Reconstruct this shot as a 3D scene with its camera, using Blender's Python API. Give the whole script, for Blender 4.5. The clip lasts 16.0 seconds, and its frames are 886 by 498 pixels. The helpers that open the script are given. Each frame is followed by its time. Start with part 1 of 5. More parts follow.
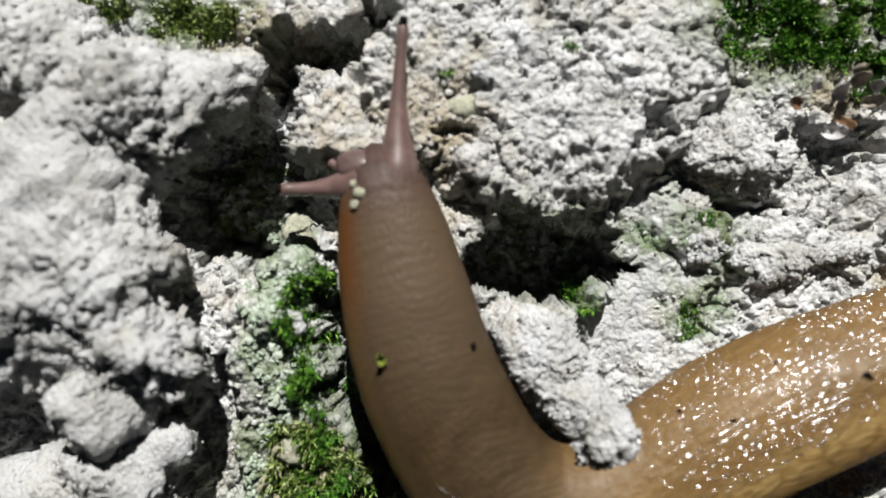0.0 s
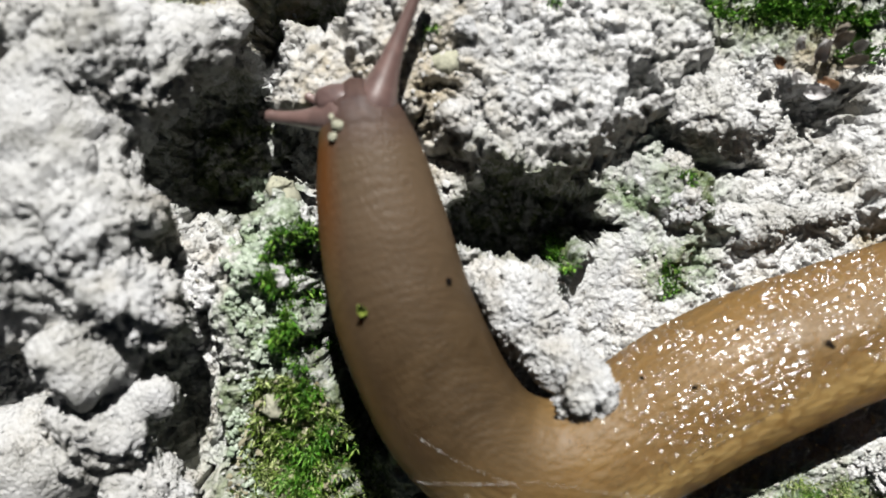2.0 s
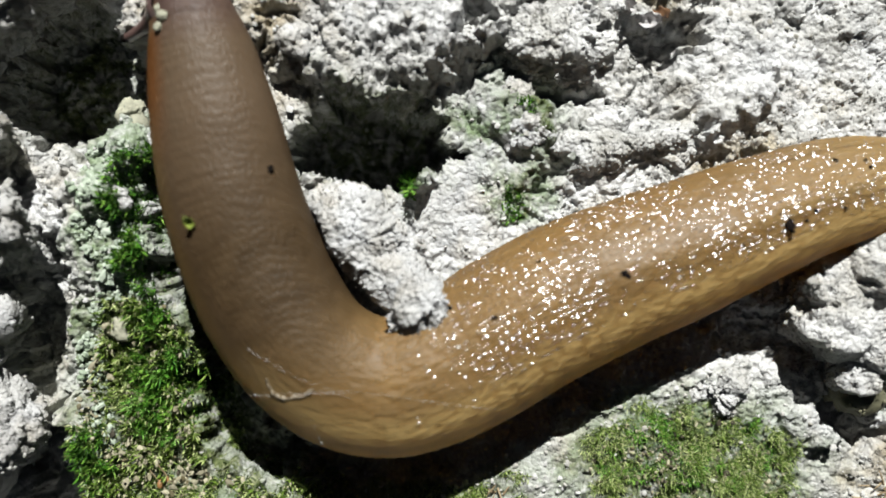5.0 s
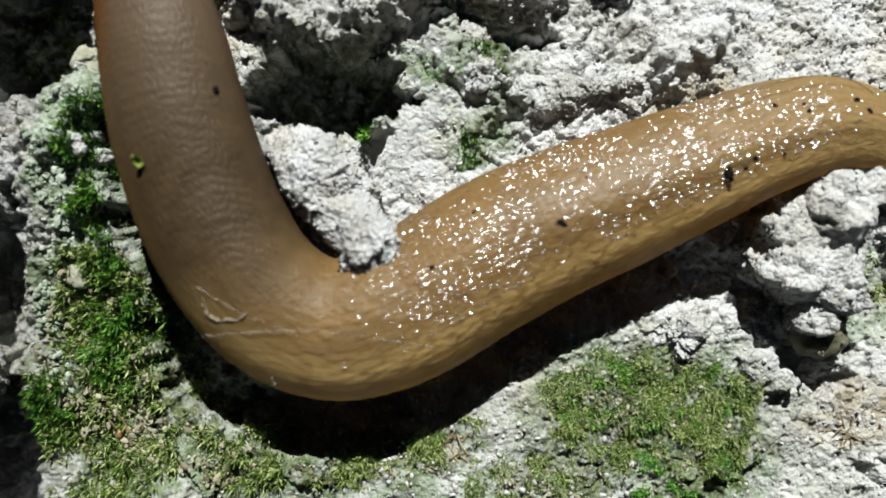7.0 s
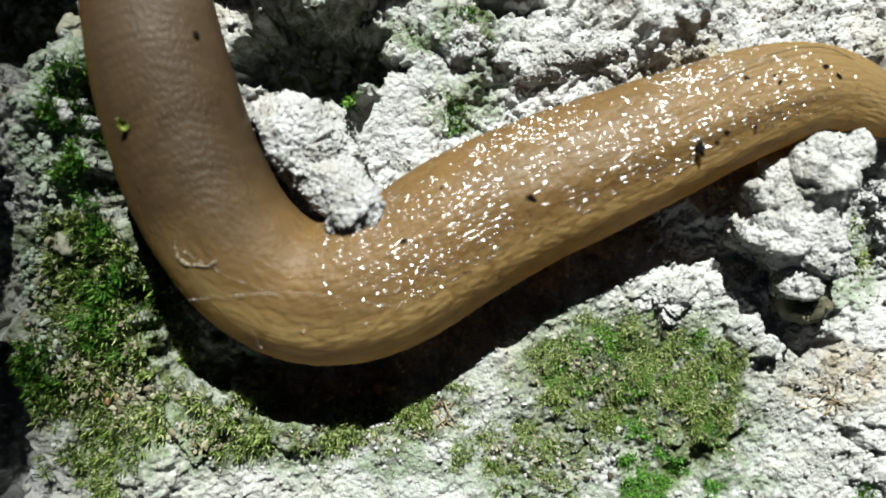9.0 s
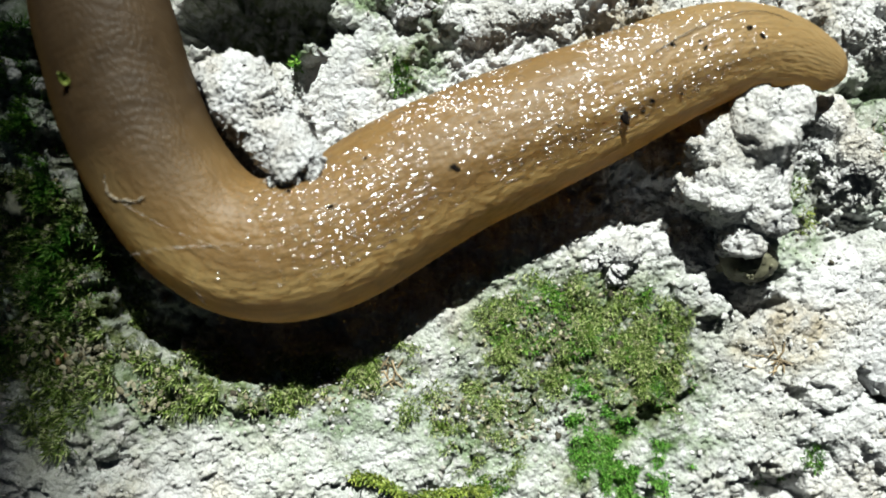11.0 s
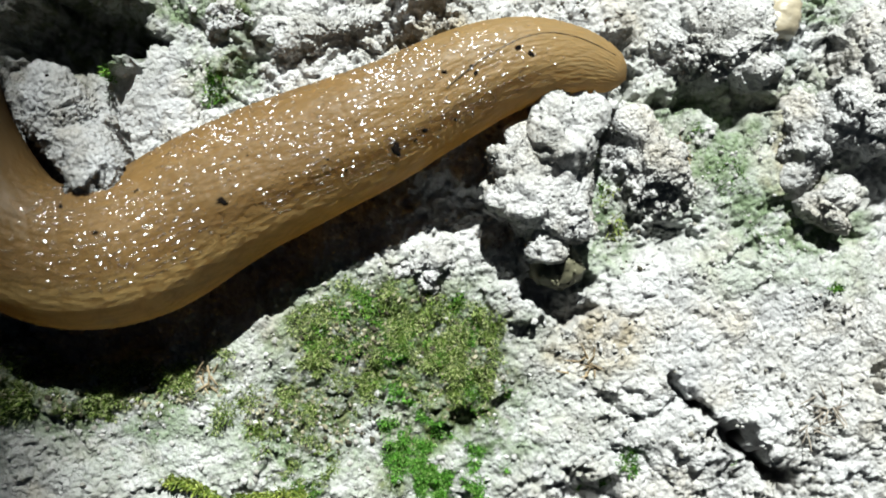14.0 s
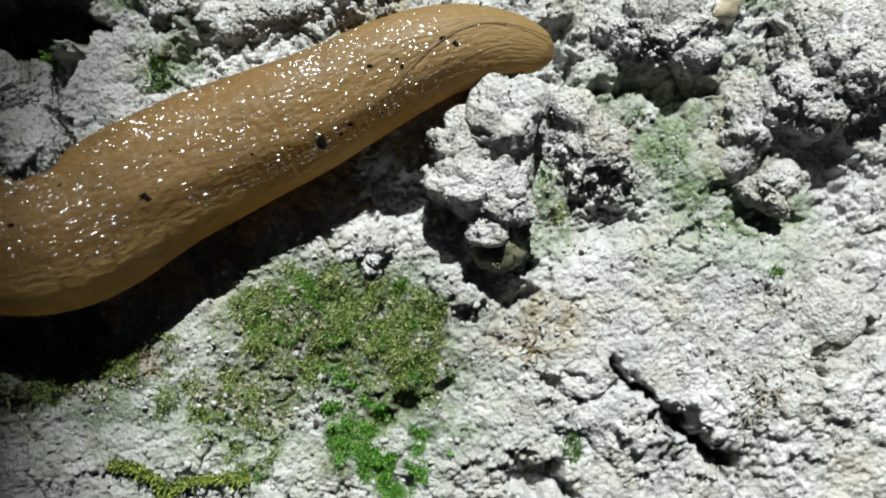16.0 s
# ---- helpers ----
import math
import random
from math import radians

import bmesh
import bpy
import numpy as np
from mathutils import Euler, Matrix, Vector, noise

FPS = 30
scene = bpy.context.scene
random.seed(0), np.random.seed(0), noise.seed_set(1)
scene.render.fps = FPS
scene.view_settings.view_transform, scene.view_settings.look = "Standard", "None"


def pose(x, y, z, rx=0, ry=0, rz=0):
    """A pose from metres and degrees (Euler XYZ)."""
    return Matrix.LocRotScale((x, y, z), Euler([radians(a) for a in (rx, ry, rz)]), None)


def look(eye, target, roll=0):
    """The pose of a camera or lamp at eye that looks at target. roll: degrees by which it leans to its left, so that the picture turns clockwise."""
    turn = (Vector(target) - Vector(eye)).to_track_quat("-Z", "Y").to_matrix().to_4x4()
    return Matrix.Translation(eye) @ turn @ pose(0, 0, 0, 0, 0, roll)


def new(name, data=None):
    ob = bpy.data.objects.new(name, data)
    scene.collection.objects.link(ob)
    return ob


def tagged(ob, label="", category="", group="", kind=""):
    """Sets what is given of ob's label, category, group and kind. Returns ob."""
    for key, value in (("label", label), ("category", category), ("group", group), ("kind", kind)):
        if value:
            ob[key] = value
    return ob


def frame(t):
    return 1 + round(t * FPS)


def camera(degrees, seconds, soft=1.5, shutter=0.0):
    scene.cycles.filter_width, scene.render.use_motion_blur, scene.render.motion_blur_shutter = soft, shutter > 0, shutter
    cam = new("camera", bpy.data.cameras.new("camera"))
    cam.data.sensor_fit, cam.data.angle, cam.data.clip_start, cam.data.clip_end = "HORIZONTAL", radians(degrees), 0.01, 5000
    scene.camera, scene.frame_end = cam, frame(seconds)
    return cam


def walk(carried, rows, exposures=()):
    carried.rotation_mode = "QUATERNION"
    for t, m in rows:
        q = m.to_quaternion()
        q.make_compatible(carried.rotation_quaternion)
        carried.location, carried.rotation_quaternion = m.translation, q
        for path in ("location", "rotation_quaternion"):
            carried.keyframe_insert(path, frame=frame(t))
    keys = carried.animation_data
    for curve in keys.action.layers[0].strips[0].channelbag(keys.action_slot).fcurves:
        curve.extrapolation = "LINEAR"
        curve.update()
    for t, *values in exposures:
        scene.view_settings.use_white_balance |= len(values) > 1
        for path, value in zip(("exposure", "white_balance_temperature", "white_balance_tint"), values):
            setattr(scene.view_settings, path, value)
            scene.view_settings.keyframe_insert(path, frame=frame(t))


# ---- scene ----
cam = camera(55, 16.0, soft=1.7)
cam.data.dof.use_dof = True
cam.data.dof.focus_distance = 0.063
cam.data.dof.aperture_fstop = 18.5
MM = 0.001
# time, place in millimetres, turn in degrees: a camera held in the hand a finger's length above the rock
PATH = [
    (0.0, 1.49, 1.56, 61.14, -0.29, 0.84, 0.07),
    (0.5, 0.50, -0.65, 60.87, -0.40, 0.78, 0.21),
    (1.0, -0.16, -2.51, 60.68, -0.28, 0.67, 0.37),
    (1.5, 1.52, -0.69, 61.30, -0.69, 0.74, 0.43),
    (2.0, 2.46, -0.97, 61.36, -0.76, 0.62, 0.60),
    (2.5, 4.58, -3.20, 61.56, -0.24, 0.73, 0.44),
    (3.0, 7.12, -5.46, 61.73, 0.11, 0.43, 0.36),
    (3.5, 8.85, -6.56, 61.97, 0.21, 0.35, 0.28),
    (4.0, 10.36, -6.89, 62.14, 0.16, 0.35, 0.28),
    (4.5, 10.98, -6.82, 62.29, 0.18, 0.15, 0.33),
    (5.0, 12.96, -7.16, 62.61, 0.09, -0.03, 0.52),
    (7.5, 16.33, -11.70, 62.54, 0.28, 0.14, -0.04),
    (8.0, 15.90, -10.94, 62.61, 0.17, 0.12, 0.13),
    (8.5, 15.22, -9.86, 62.69, -0.06, -0.01, 0.35),
    (9.0, 17.24, -13.51, 62.75, 0.01, 0.06, -0.16),
    (9.5, 17.78, -14.15, 62.87, 0.15, -0.02, -0.21),
    (10.0, 18.87, -15.11, 62.89, 0.23, 0.02, -0.36),
    (12.5, 27.40, -18.42, 63.98, 1.52, 0.82, 0.03),
    (13.0, 30.54, -16.96, 64.20, 1.83, 0.56, 0.07),
    (13.5, 33.84, -16.85, 64.37, 1.90, 0.46, -0.05),
    (14.0, 35.65, -18.23, 64.20, 1.91, 0.33, -0.31),
    (14.5, 37.63, -19.75, 64.24, 2.03, 0.23, -0.38),
    (15.0, 38.33, -19.17, 64.42, 1.97, 0.26, -0.52),
    (15.5, 39.06, -19.36, 64.60, 2.14, 0.09, -0.39),
    (16.0, 39.76, -19.60, 64.53, 2.00, 0.08, -0.43),
]
walk(cam, [(t, pose(x * MM, y * MM, z * MM, rx, ry, rz)) for t, x, y, z, rx, ry, rz in PATH],
     exposures=[(0.0, 0.9, 6550, 10), (2.0, 1.05, 6550, 10), (5.0, 1.06, 6500, 8), (7.5, 0.91, 6450, 5), (9.5, 1.17, 6450, 3), (12.5, 1.23, 6400, 2), (14.5, 1.15, 6350, 4), (16.0, 0.84, 6350, 4)])

# ---- light: a clear sky and a high sun beyond the far edge of the rock ----
SUN_EL, SUN_AZ = 47.0, 4.0
world = bpy.data.worlds.new("world")
scene.world = world
world.use_nodes = True
wn = world.node_tree
sky = wn.nodes.new("ShaderNodeTexSky")
sky.sky_type, sky.sun_disc = "NISHITA", False
sky.sun_elevation, sky.sun_rotation = radians(SUN_EL), radians(SUN_AZ)
wn.nodes["Background"].inputs["Strength"].default_value = 0.0018
wn.links.new(sky.outputs["Color"], wn.nodes["Background"].inputs["Color"])
sun_data = bpy.data.lights.new("sun", "SUN")
sun_data.energy, sun_data.angle, sun_data.color = 5.0, radians(0.53), (1.0, 0.985, 0.955)
sun = new("sun", sun_data)
sun_to = Vector((math.sin(radians(SUN_AZ)) * math.cos(radians(SUN_EL)), math.cos(radians(SUN_AZ)) * math.cos(radians(SUN_EL)), math.sin(radians(SUN_EL))))
sun.matrix_world = look(sun_to, (0, 0, 0))


# ---- number fields, all lengths in millimetres ----
def hash01(ix, iy, iz, seed):
    n = (ix.astype(np.int64) * 374761393 + iy.astype(np.int64) * 668265263 + iz.astype(np.int64) * 2147483647 + seed * 1013904223) & 0xFFFFFFFF
    n = ((n ^ (n >> 13)) * 1274126177) & 0xFFFFFFFF
    n = ((n ^ (n >> 15)) * 2246822519) & 0xFFFFFFFF
    return ((n ^ (n >> 16)) & 0xFFFFFF) / float(0x1000000)


def grain(x, y, z=None, size=1.0, seed=0):
    """Smooth lattice noise from -1 to 1."""
    flat = z is None
    z = np.zeros_like(x) if flat else z
    x, y, z = x / size, y / size, z / size
    ix, iy, iz = np.floor(x), np.floor(y), np.floor(z)
    fx, fy, fz = x - ix, y - iy, z - iz
    fx, fy, fz = (f * f * f * (f * (f * 6 - 15) + 10) for f in (fx, fy, fz))
    out = 0.0
    for dz in ((0,) if flat else (0, 1)):
        wz = 1.0 if flat else (fz if dz else 1 - fz)
        for dy in (0, 1):
            for dx in (0, 1):
                out = out + (fx if dx else 1 - fx) * (fy if dy else 1 - fy) * wz * hash01(ix + dx, iy + dy, iz + dz, seed)
    return out * 2 - 1


def rough(x, y, z=None, size=4.0, octaves=4, seed=0, fade=0.5):
    out, amp = 0.0, 1.0
    for n in range(octaves):
        out = out + amp * grain(x + 17.3 * n, y - 9.1 * n, z, size / 2**n, seed + n)
        amp *= fade
    return out


def cells(x, y, z=None, size=1.0, seed=0):
    """Distance to the nearest and the second nearest scattered point, in cell sizes."""
    flat = z is None
    z = np.zeros_like(x) if flat else z
    x, y, z = x / size, y / size, z / size
    ix, iy, iz = np.floor(x), np.floor(y), np.floor(z)
    d1, d2 = np.full_like(x, 9.0), np.full_like(x, 9.0)
    for dz in ((0,) if flat else (-1, 0, 1)):
        for dy in (-1, 0, 1):
            for dx in (-1, 0, 1):
                cx, cy, cz = ix + dx, iy + dy, iz + dz
                px, py = cx + hash01(cx, cy, cz, seed), cy + hash01(cx, cy, cz, seed + 51)
                pz = 0 * z if flat else cz + hash01(cx, cy, cz, seed + 87)
                d = np.sqrt((px - x) ** 2 + (py - y) ** 2 + (pz - z) ** 2)
                d2 = np.minimum(d2, np.maximum(d, d1))
                d1 = np.minimum(d1, d)
    return d1, d2


def ramp(v, a, b):
    t = np.clip((v - a) / (b - a), 0, 1)
    return t * t * (3 - 2 * t)


def chips(x, y, z=None, size=1.0, seed=0):
    """Angular chips: each cell has a height and a slant of its own. Also the distance to the joint."""
    flat = z is None
    z = np.zeros_like(x) if flat else z
    x, y, z = x / size, y / size, z / size
    ix, iy, iz = np.floor(x), np.floor(y), np.floor(z)
    d1, d2, lift = np.full_like(x, 9.0), np.full_like(x, 9.0), np.zeros_like(x)
    for dz in ((0,) if flat else (-1, 0, 1)):
        for dy in (-1, 0, 1):
            for dx in (-1, 0, 1):
                cx, cy, cz = ix + dx, iy + dy, iz + dz
                u, v = x - cx - hash01(cx, cy, cz, seed), y - cy - hash01(cx, cy, cz, seed + 51)
                w = 0 * z if flat else z - cz - hash01(cx, cy, cz, seed + 87)
                d = np.sqrt(u * u + v * v + w * w)
                own = hash01(cx, cy, cz, seed + 7) - 0.5 + 1.2 * ((hash01(cx, cy, cz, seed + 8) - 0.5) * u + (hash01(cx, cy, cz, seed + 9) - 0.5) * v)
                first = d < d1
                lift = np.where(first, own, lift)
                d2 = np.where(first, d1, np.minimum(d2, d))
                d1 = np.where(first, d, d1)
    return lift, d2 - d1


def domes(x, y, z=None, size=1.0, seed=0):
    """Rounded grains packed side by side, from 0 in the gaps to 1 on their tops."""
    return np.sqrt(np.clip(1 - (cells(x, y, z, size, seed)[0] / 0.72) ** 2, 0, 1))


def crumbs(x, y, z=None, seed=0):
    """Relief of a broken, crumbly lime crust: chips, rounded crumbs in clumps, open joints."""
    wx = x + 0.28 * rough(x, y, z, 1.2, 4, seed + 5, 0.7)
    wy = y + 0.28 * rough(x, y, z, 1.2, 4, seed + 9, 0.7)
    a, ja = chips(wx, wy, z, 2.4, seed)
    b, jb = chips(wx, wy, z, 0.95, seed + 3)
    c, jc = chips(x + 0.08 * grain(x, y, z, 0.3, seed), y, z, 0.42, seed + 4)
    open_ = ramp(rough(x, y, z, 3.5, 2, seed + 12), -0.1, 0.55)
    clump = ramp(rough(x, y, z, 3.0, 2, seed + 14), -0.6, 0.4)
    out = 0.62 * a + 0.26 * b + (0.05 + 0.13 * clump) * c + 0.30 * rough(x, y, z, 1.9, 5, seed + 7, 0.6) - 0.2
    out = out + 0.22 * clump * domes(x, y, z, 0.62, seed + 22) + 0.11 * domes(x, y, z, 0.36, seed + 23)
    return out - 0.6 * open_ * (1 - ramp(ja, 0.02, 0.2)) - 0.35 * open_ * (1 - ramp(jb, 0.0, 0.14)) - 0.10 * clump * (1 - ramp(jc, 0.0, 0.2))


def plane(x, y):
    """The lie of the rock."""
    return 1.35 - 0.047 * np.clip(x, -150, 150) + 0.056 * np.clip(y, -150, 150)


class Field:
    """The rock's height; where it is smooth, green, cream, moss or painted shade."""

    def __init__(self, x, y):
        self.x, self.y = x, y
        self.wx = x + 0.9 * rough(x, y, None, 3.2, 5, 40)
        self.wy = y + 0.9 * rough(x, y, None, 3.2, 5, 60)
        self.rag = 0.4 * rough(x, y, None, 0.9, 3, 95)
        self.h = plane(x, y) + 0.45 * rough(x, y, None, 9.0, 2, 2)
        far = np.hypot(x - 18, y + 6)
        self.h += ramp(far, 60, 250) * 14 * rough(x, y, None, 120, 3, 77)
        self.even, self.algae, self.cream, self.moss_and_shade = (np.zeros_like(x) for _ in range(4))

    def within(self, cx, cy, rx, ry, turn=0.0, soft=0.25):
        c, s = math.cos(radians(turn)), math.sin(radians(turn))
        u, v = self.wx - cx, self.wy - cy
        d = np.hypot((c * u + s * v) / rx, (-s * u + c * v) / ry) + self.rag / max(min(rx, ry), 1.2)
        return 1 - ramp(d, 1 - soft, 1 + soft)

    def lift(self, h, *at, **how):
        self.h += h * self.within(*at, **how)

    def crack(self, ax, ay, bx, by, width, depth):
        u, v = bx - ax, by - ay
        k = np.clip(((self.wx - ax) * u + (self.wy - ay) * v) / (u * u + v * v), 0, 1)
        d = np.hypot(self.wx - ax - k * u, self.wy - ay - k * v) + 0.55 * rough(self.x, self.y, None, 1.5, 4, 93)
        self.h -= depth * (1 - ramp(d, 0.35 * width, width))

    def mark(self, field, amount, *at, **how):
        np.maximum(field, amount * self.within(*at, **how), out=field)


def rock_field(x, y):
    f = Field(x, y)
    # hollow between the boulder and the crust
    f.lift(-7.5, -14.5, 5.2, 4.8, 5.0, soft=0.22)
    f.lift(-3.5, -15.0, 0.0, 2.6, 2.6)
    f.lift(-5.5, -7.6, 15.0, 4.6, 2.2, 15, soft=0.25)
    f.lift(-3.4, -7.0, 4.0, 4.0, 3.2)
    f.lift(-5.5, -4.4, -9.5, 2.4, 8.5, 22, soft=0.3)
    f.lift(-3.4, -15.6, -12.5, 2.4, 6.5)
    f.lift(-7.0, -16.6, -27.0, 3.2, 8.0, 0, soft=0.15)
    f.lift(1.4, -5.8, 9.4, 2.9, 2.8)
    f.lift(-5.5, -10.6, 11.2, 1.7, 3.2, -20, soft=0.3)
    f.lift(1.2, -12.2, -2.0, 3.0, 2.6, soft=0.35)
    f.lift(0.9, -10.8, -6.2, 2.6, 3.6, soft=0.4)
    # the crust above, which ends in a ragged step over a deep hole
    f.lift(2.3, 8.0, 14.5, 12.0, 10.6, soft=0.10)
    f.lift(0.8, 12.2, 10.0, 4.0, 4.5)
    f.lift(-8.5, 7.6, 0.4, 6.1, 3.7, 0, soft=0.12)
    f.lift(3.0, 10.9, -2.0, 1.2, 1.5, soft=0.5)
    f.lift(-2.2, 14.8, 9.4, 0.9, 2.2, -25)
    f.lift(-1.8, 1.8, 9.4, 1.6, 0.6)
    # lumps beyond the hole
    f.lift(-2.4, 21.6, 4.5, 3.1, 1.1, -12)
    f.lift(0.8, 18.9, 2.4, 2.4, 3.4)
    f.lift(-1.2, 20.6, -0.6, 1.2, 1.6)
    f.lift(-3.2, 29.2, 8.6, 2.4, 2.3)
    f.lift(1.2, 33.5, 6.0, 3.5, 4.0)
    f.lift(1.0, 36.0, 2.5, 5.0, 2.5)
    # low ground in the slug's lee
    f.lift(-2.2, 37.6, -13.4, 4.2, 2.2)
    f.lift(-2.6, 44.2, -19.6, 2.4, 2.4, soft=0.2)
    f.lift(-4.6, -1.6, -20.4, 2.6, 5.0, 45, soft=0.3)
    f.lift(-2.4, 7.5, -22.4, 6.0, 2.6, 0, soft=0.3)
    f.lift(-1.2, -8.4, -20.0, 4.6, 8.0)
    # towards the tail
    f.lift(-1.4, 52.8, -14.6, 2.4, 1.0)
    f.lift(-1.8, 48.4, -2.6, 1.4, 3.0, -30)
    f.lift(-2.8, 56.8, -5.0, 5.4, 1.6)
    f.lift(-3.0, 69.5, -10.6, 3.2, 1.7)
    f.lift(-1.2, 66.2, -15.6, 1.8, 0.9)
    f.lift(0.8, 40.6, -20.4, 2.0, 1.5, -35, soft=0.14)
    # the pale sheet below, split by cracks
    f.lift(0.9, 59.0, -24.5, 14.0, 8.5, -8)
    for ax, ay, bx, by, width, depth in ((53.4, -27.2, 54.8, -28.6, 0.9, 2.6), (54.8, -28.6, 57.0, -30.1, 0.7, 2.8), (56.6, -30.3, 58.6, -32.2, 1.3, 4.0), (58.6, -32.2, 62.6, -34.6, 0.9, 3.2),
                                         (57.6, -30.4, 59.4, -30.8, 0.5, 1.2), (47.6, -27.2, 50.2, -28.6, 0.4, 1.0), (50.2, -28.6, 53.4, -28.0, 0.35, 0.8), (68.6, -26.8, 71.6, -24.4, 0.5, 1.4)):
        f.crack(ax, ay, bx, by, width, depth)
    for cx, cy, rx, ry, turn in ((56.4, -29.6, 0.9, 0.6, -20), (57.2, -30.5, 1.2, 0.9, -70), (58.4, -31.2, 1.3, 0.9, -30), (59.3, -32.4, 1.3, 0.8, -55), (60.8, -33.0, 1.3, 0.6, -15)):
        f.lift(-3.4, cx, cy, rx, ry, turn, soft=0.3)
    f.lift(-2.6, 54.6, -28.6, 1.3, 0.9, -35, soft=0.4)
    f.lift(-2.4, 61.6, -33.6, 1.9, 1.0, -32, soft=0.4)
    f.lift(0.7, 55.4, -31.2, 2.4, 1.4, -40)
    f.lift(0.6, 60.6, -31.0, 2.2, 1.2, -35)
    f.lift(-2.2, 71.9, -24.9, 2.2, 0.6, 45, soft=0.3)
    f.lift(-1.8, 36.9, -29.6, 0.8, 1.3, 10)
    f.lift(-1.3, 40.2, -28.4, 1.0, 0.8)
    f.lift(-2.6, 46.9, -35.4, 2.6, 1.8)
    f.lift(0.9, -5.0, -29.6, 2.3, 2.0)
    f.lift(0.7, 36.0, -28.4, 1.8, 1.2, 20)
    f.lift(0.6, 6.0, -26.6, 2.0, 1.0)
    # even, dusty faces
    for at in ((58.0, -25.0, 13.0, 7.0, -8), (45.0, -29.5, 5.0, 4.0), (66.0, -17.5, 6.0, 3.0), (13.6, -3.6, 3.4, 4.0), (15.2, -30.2, 4.6, 2.6, 10), (20.0, -22.6, 3.2, 2.0, 25), (41.0, -20.6, 2.0, 1.6, -35), (33.6, -15.9, 1.9, 1.1),
               (30.0, -32.5, 2.6, 2.0), (58.0, -8.6, 3.4, 2.6), (-13.2, -1.6, 2.0, 2.4), (36.5, -1.5, 5.0, 2.2)):
        f.mark(f.even, 0.80, *at, soft=0.5)
    # algae and moss stain, with shade painted into the hollows
    for at in ((18.6, -3.2, 2.4, 2.4), (19.0, 2.4, 2.2, 3.0), (10.6, -2.4, 1.2, 2.2), (26.0, 17.0, 8.0, 3.6), (-10.6, -4.5, 2.8, 6.5), (-9.0, -18.0, 6.0, 9.0),
               (31.0, -23.6, 9.4, 6.0, -8), (24, -30, 6, 4), (32.6, -31.5, 3.2, 4.4, -30), (57.0, -8.8, 3.2, 3.0), (60.5, -13.4, 5.0, 3.0), (47.4, -14.5, 2.2, 4.0), (5.0, -27.6, 6.5, 2.4),
               (38.5, -2.0, 4.0, 2.0), (63.0, 3.0, 5.0, 2.0), (-16.0, 17.0, 4.5, 2.0), (10.0, -27.5, 9.0, 3.5), (16.0, 2.0, 2.0, 2.0), (-4.0, -27.0, 6.0, 3.0), (38.0, -30.0, 5.0, 4.0), (54.6, -5.6, 5.0, 1.6), (65.0, -15.5, 4.0, 2.0)):
        f.mark(f.algae, 1.0, *at, soft=0.55)
    for at in ((24.0, -29.0, 22.0, 8.0), (58.0, -8.0, 10.0, 8.0), (19.0, 2.0, 4.0, 5.0), (15.0, -31.0, 8.0, 3.5), (-6.0, -20.0, 8.0, 14.0), (62.0, -17.0, 8.0, 3.0)):
        f.mark(f.algae, 0.5, *at, soft=0.4)
    for at in ((0.8, 10.0, 3.2, 6.0), (-5.8, 9.0, 3.0, 3.0), (35.0, -0.4, 5.0, 1.6), (47.0, -23.6, 3.4, 2.6), (62.6, -9.0, 2.0, 4.0), (-12.0, 15.8, 3.4, 2.4), (29.5, 13.0, 3.0, 2.0)):
        f.mark(f.cream, 1.0, *at, soft=0.5)
    # moss patches; the same dark olive in the hole and hollows stands for shade
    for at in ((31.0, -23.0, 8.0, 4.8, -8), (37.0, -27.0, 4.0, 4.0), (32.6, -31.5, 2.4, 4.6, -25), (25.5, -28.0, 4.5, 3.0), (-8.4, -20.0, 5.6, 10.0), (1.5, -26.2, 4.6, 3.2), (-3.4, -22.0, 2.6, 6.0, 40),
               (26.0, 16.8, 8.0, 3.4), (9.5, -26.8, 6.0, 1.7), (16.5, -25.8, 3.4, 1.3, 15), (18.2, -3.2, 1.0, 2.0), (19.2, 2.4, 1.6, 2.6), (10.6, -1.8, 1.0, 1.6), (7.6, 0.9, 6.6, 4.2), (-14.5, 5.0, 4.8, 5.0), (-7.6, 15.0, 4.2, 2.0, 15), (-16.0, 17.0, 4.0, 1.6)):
        f.mark(f.moss_and_shade, 1.0, *at, soft=0.5)
    crust = crumbs(x, y, None, 11)
    f.h += 0.82 * crust * (1.0 - 0.74 * f.even)
    f.h += 0.05 * rough(x, y, None, 0.45, 2, 31)
    return f


# ---- materials ----
def nodes_of(name):
    m = bpy.data.materials.new(name)
    m.use_nodes = True
    t = m.node_tree
    return m, t, t.nodes["Principled BSDF"]


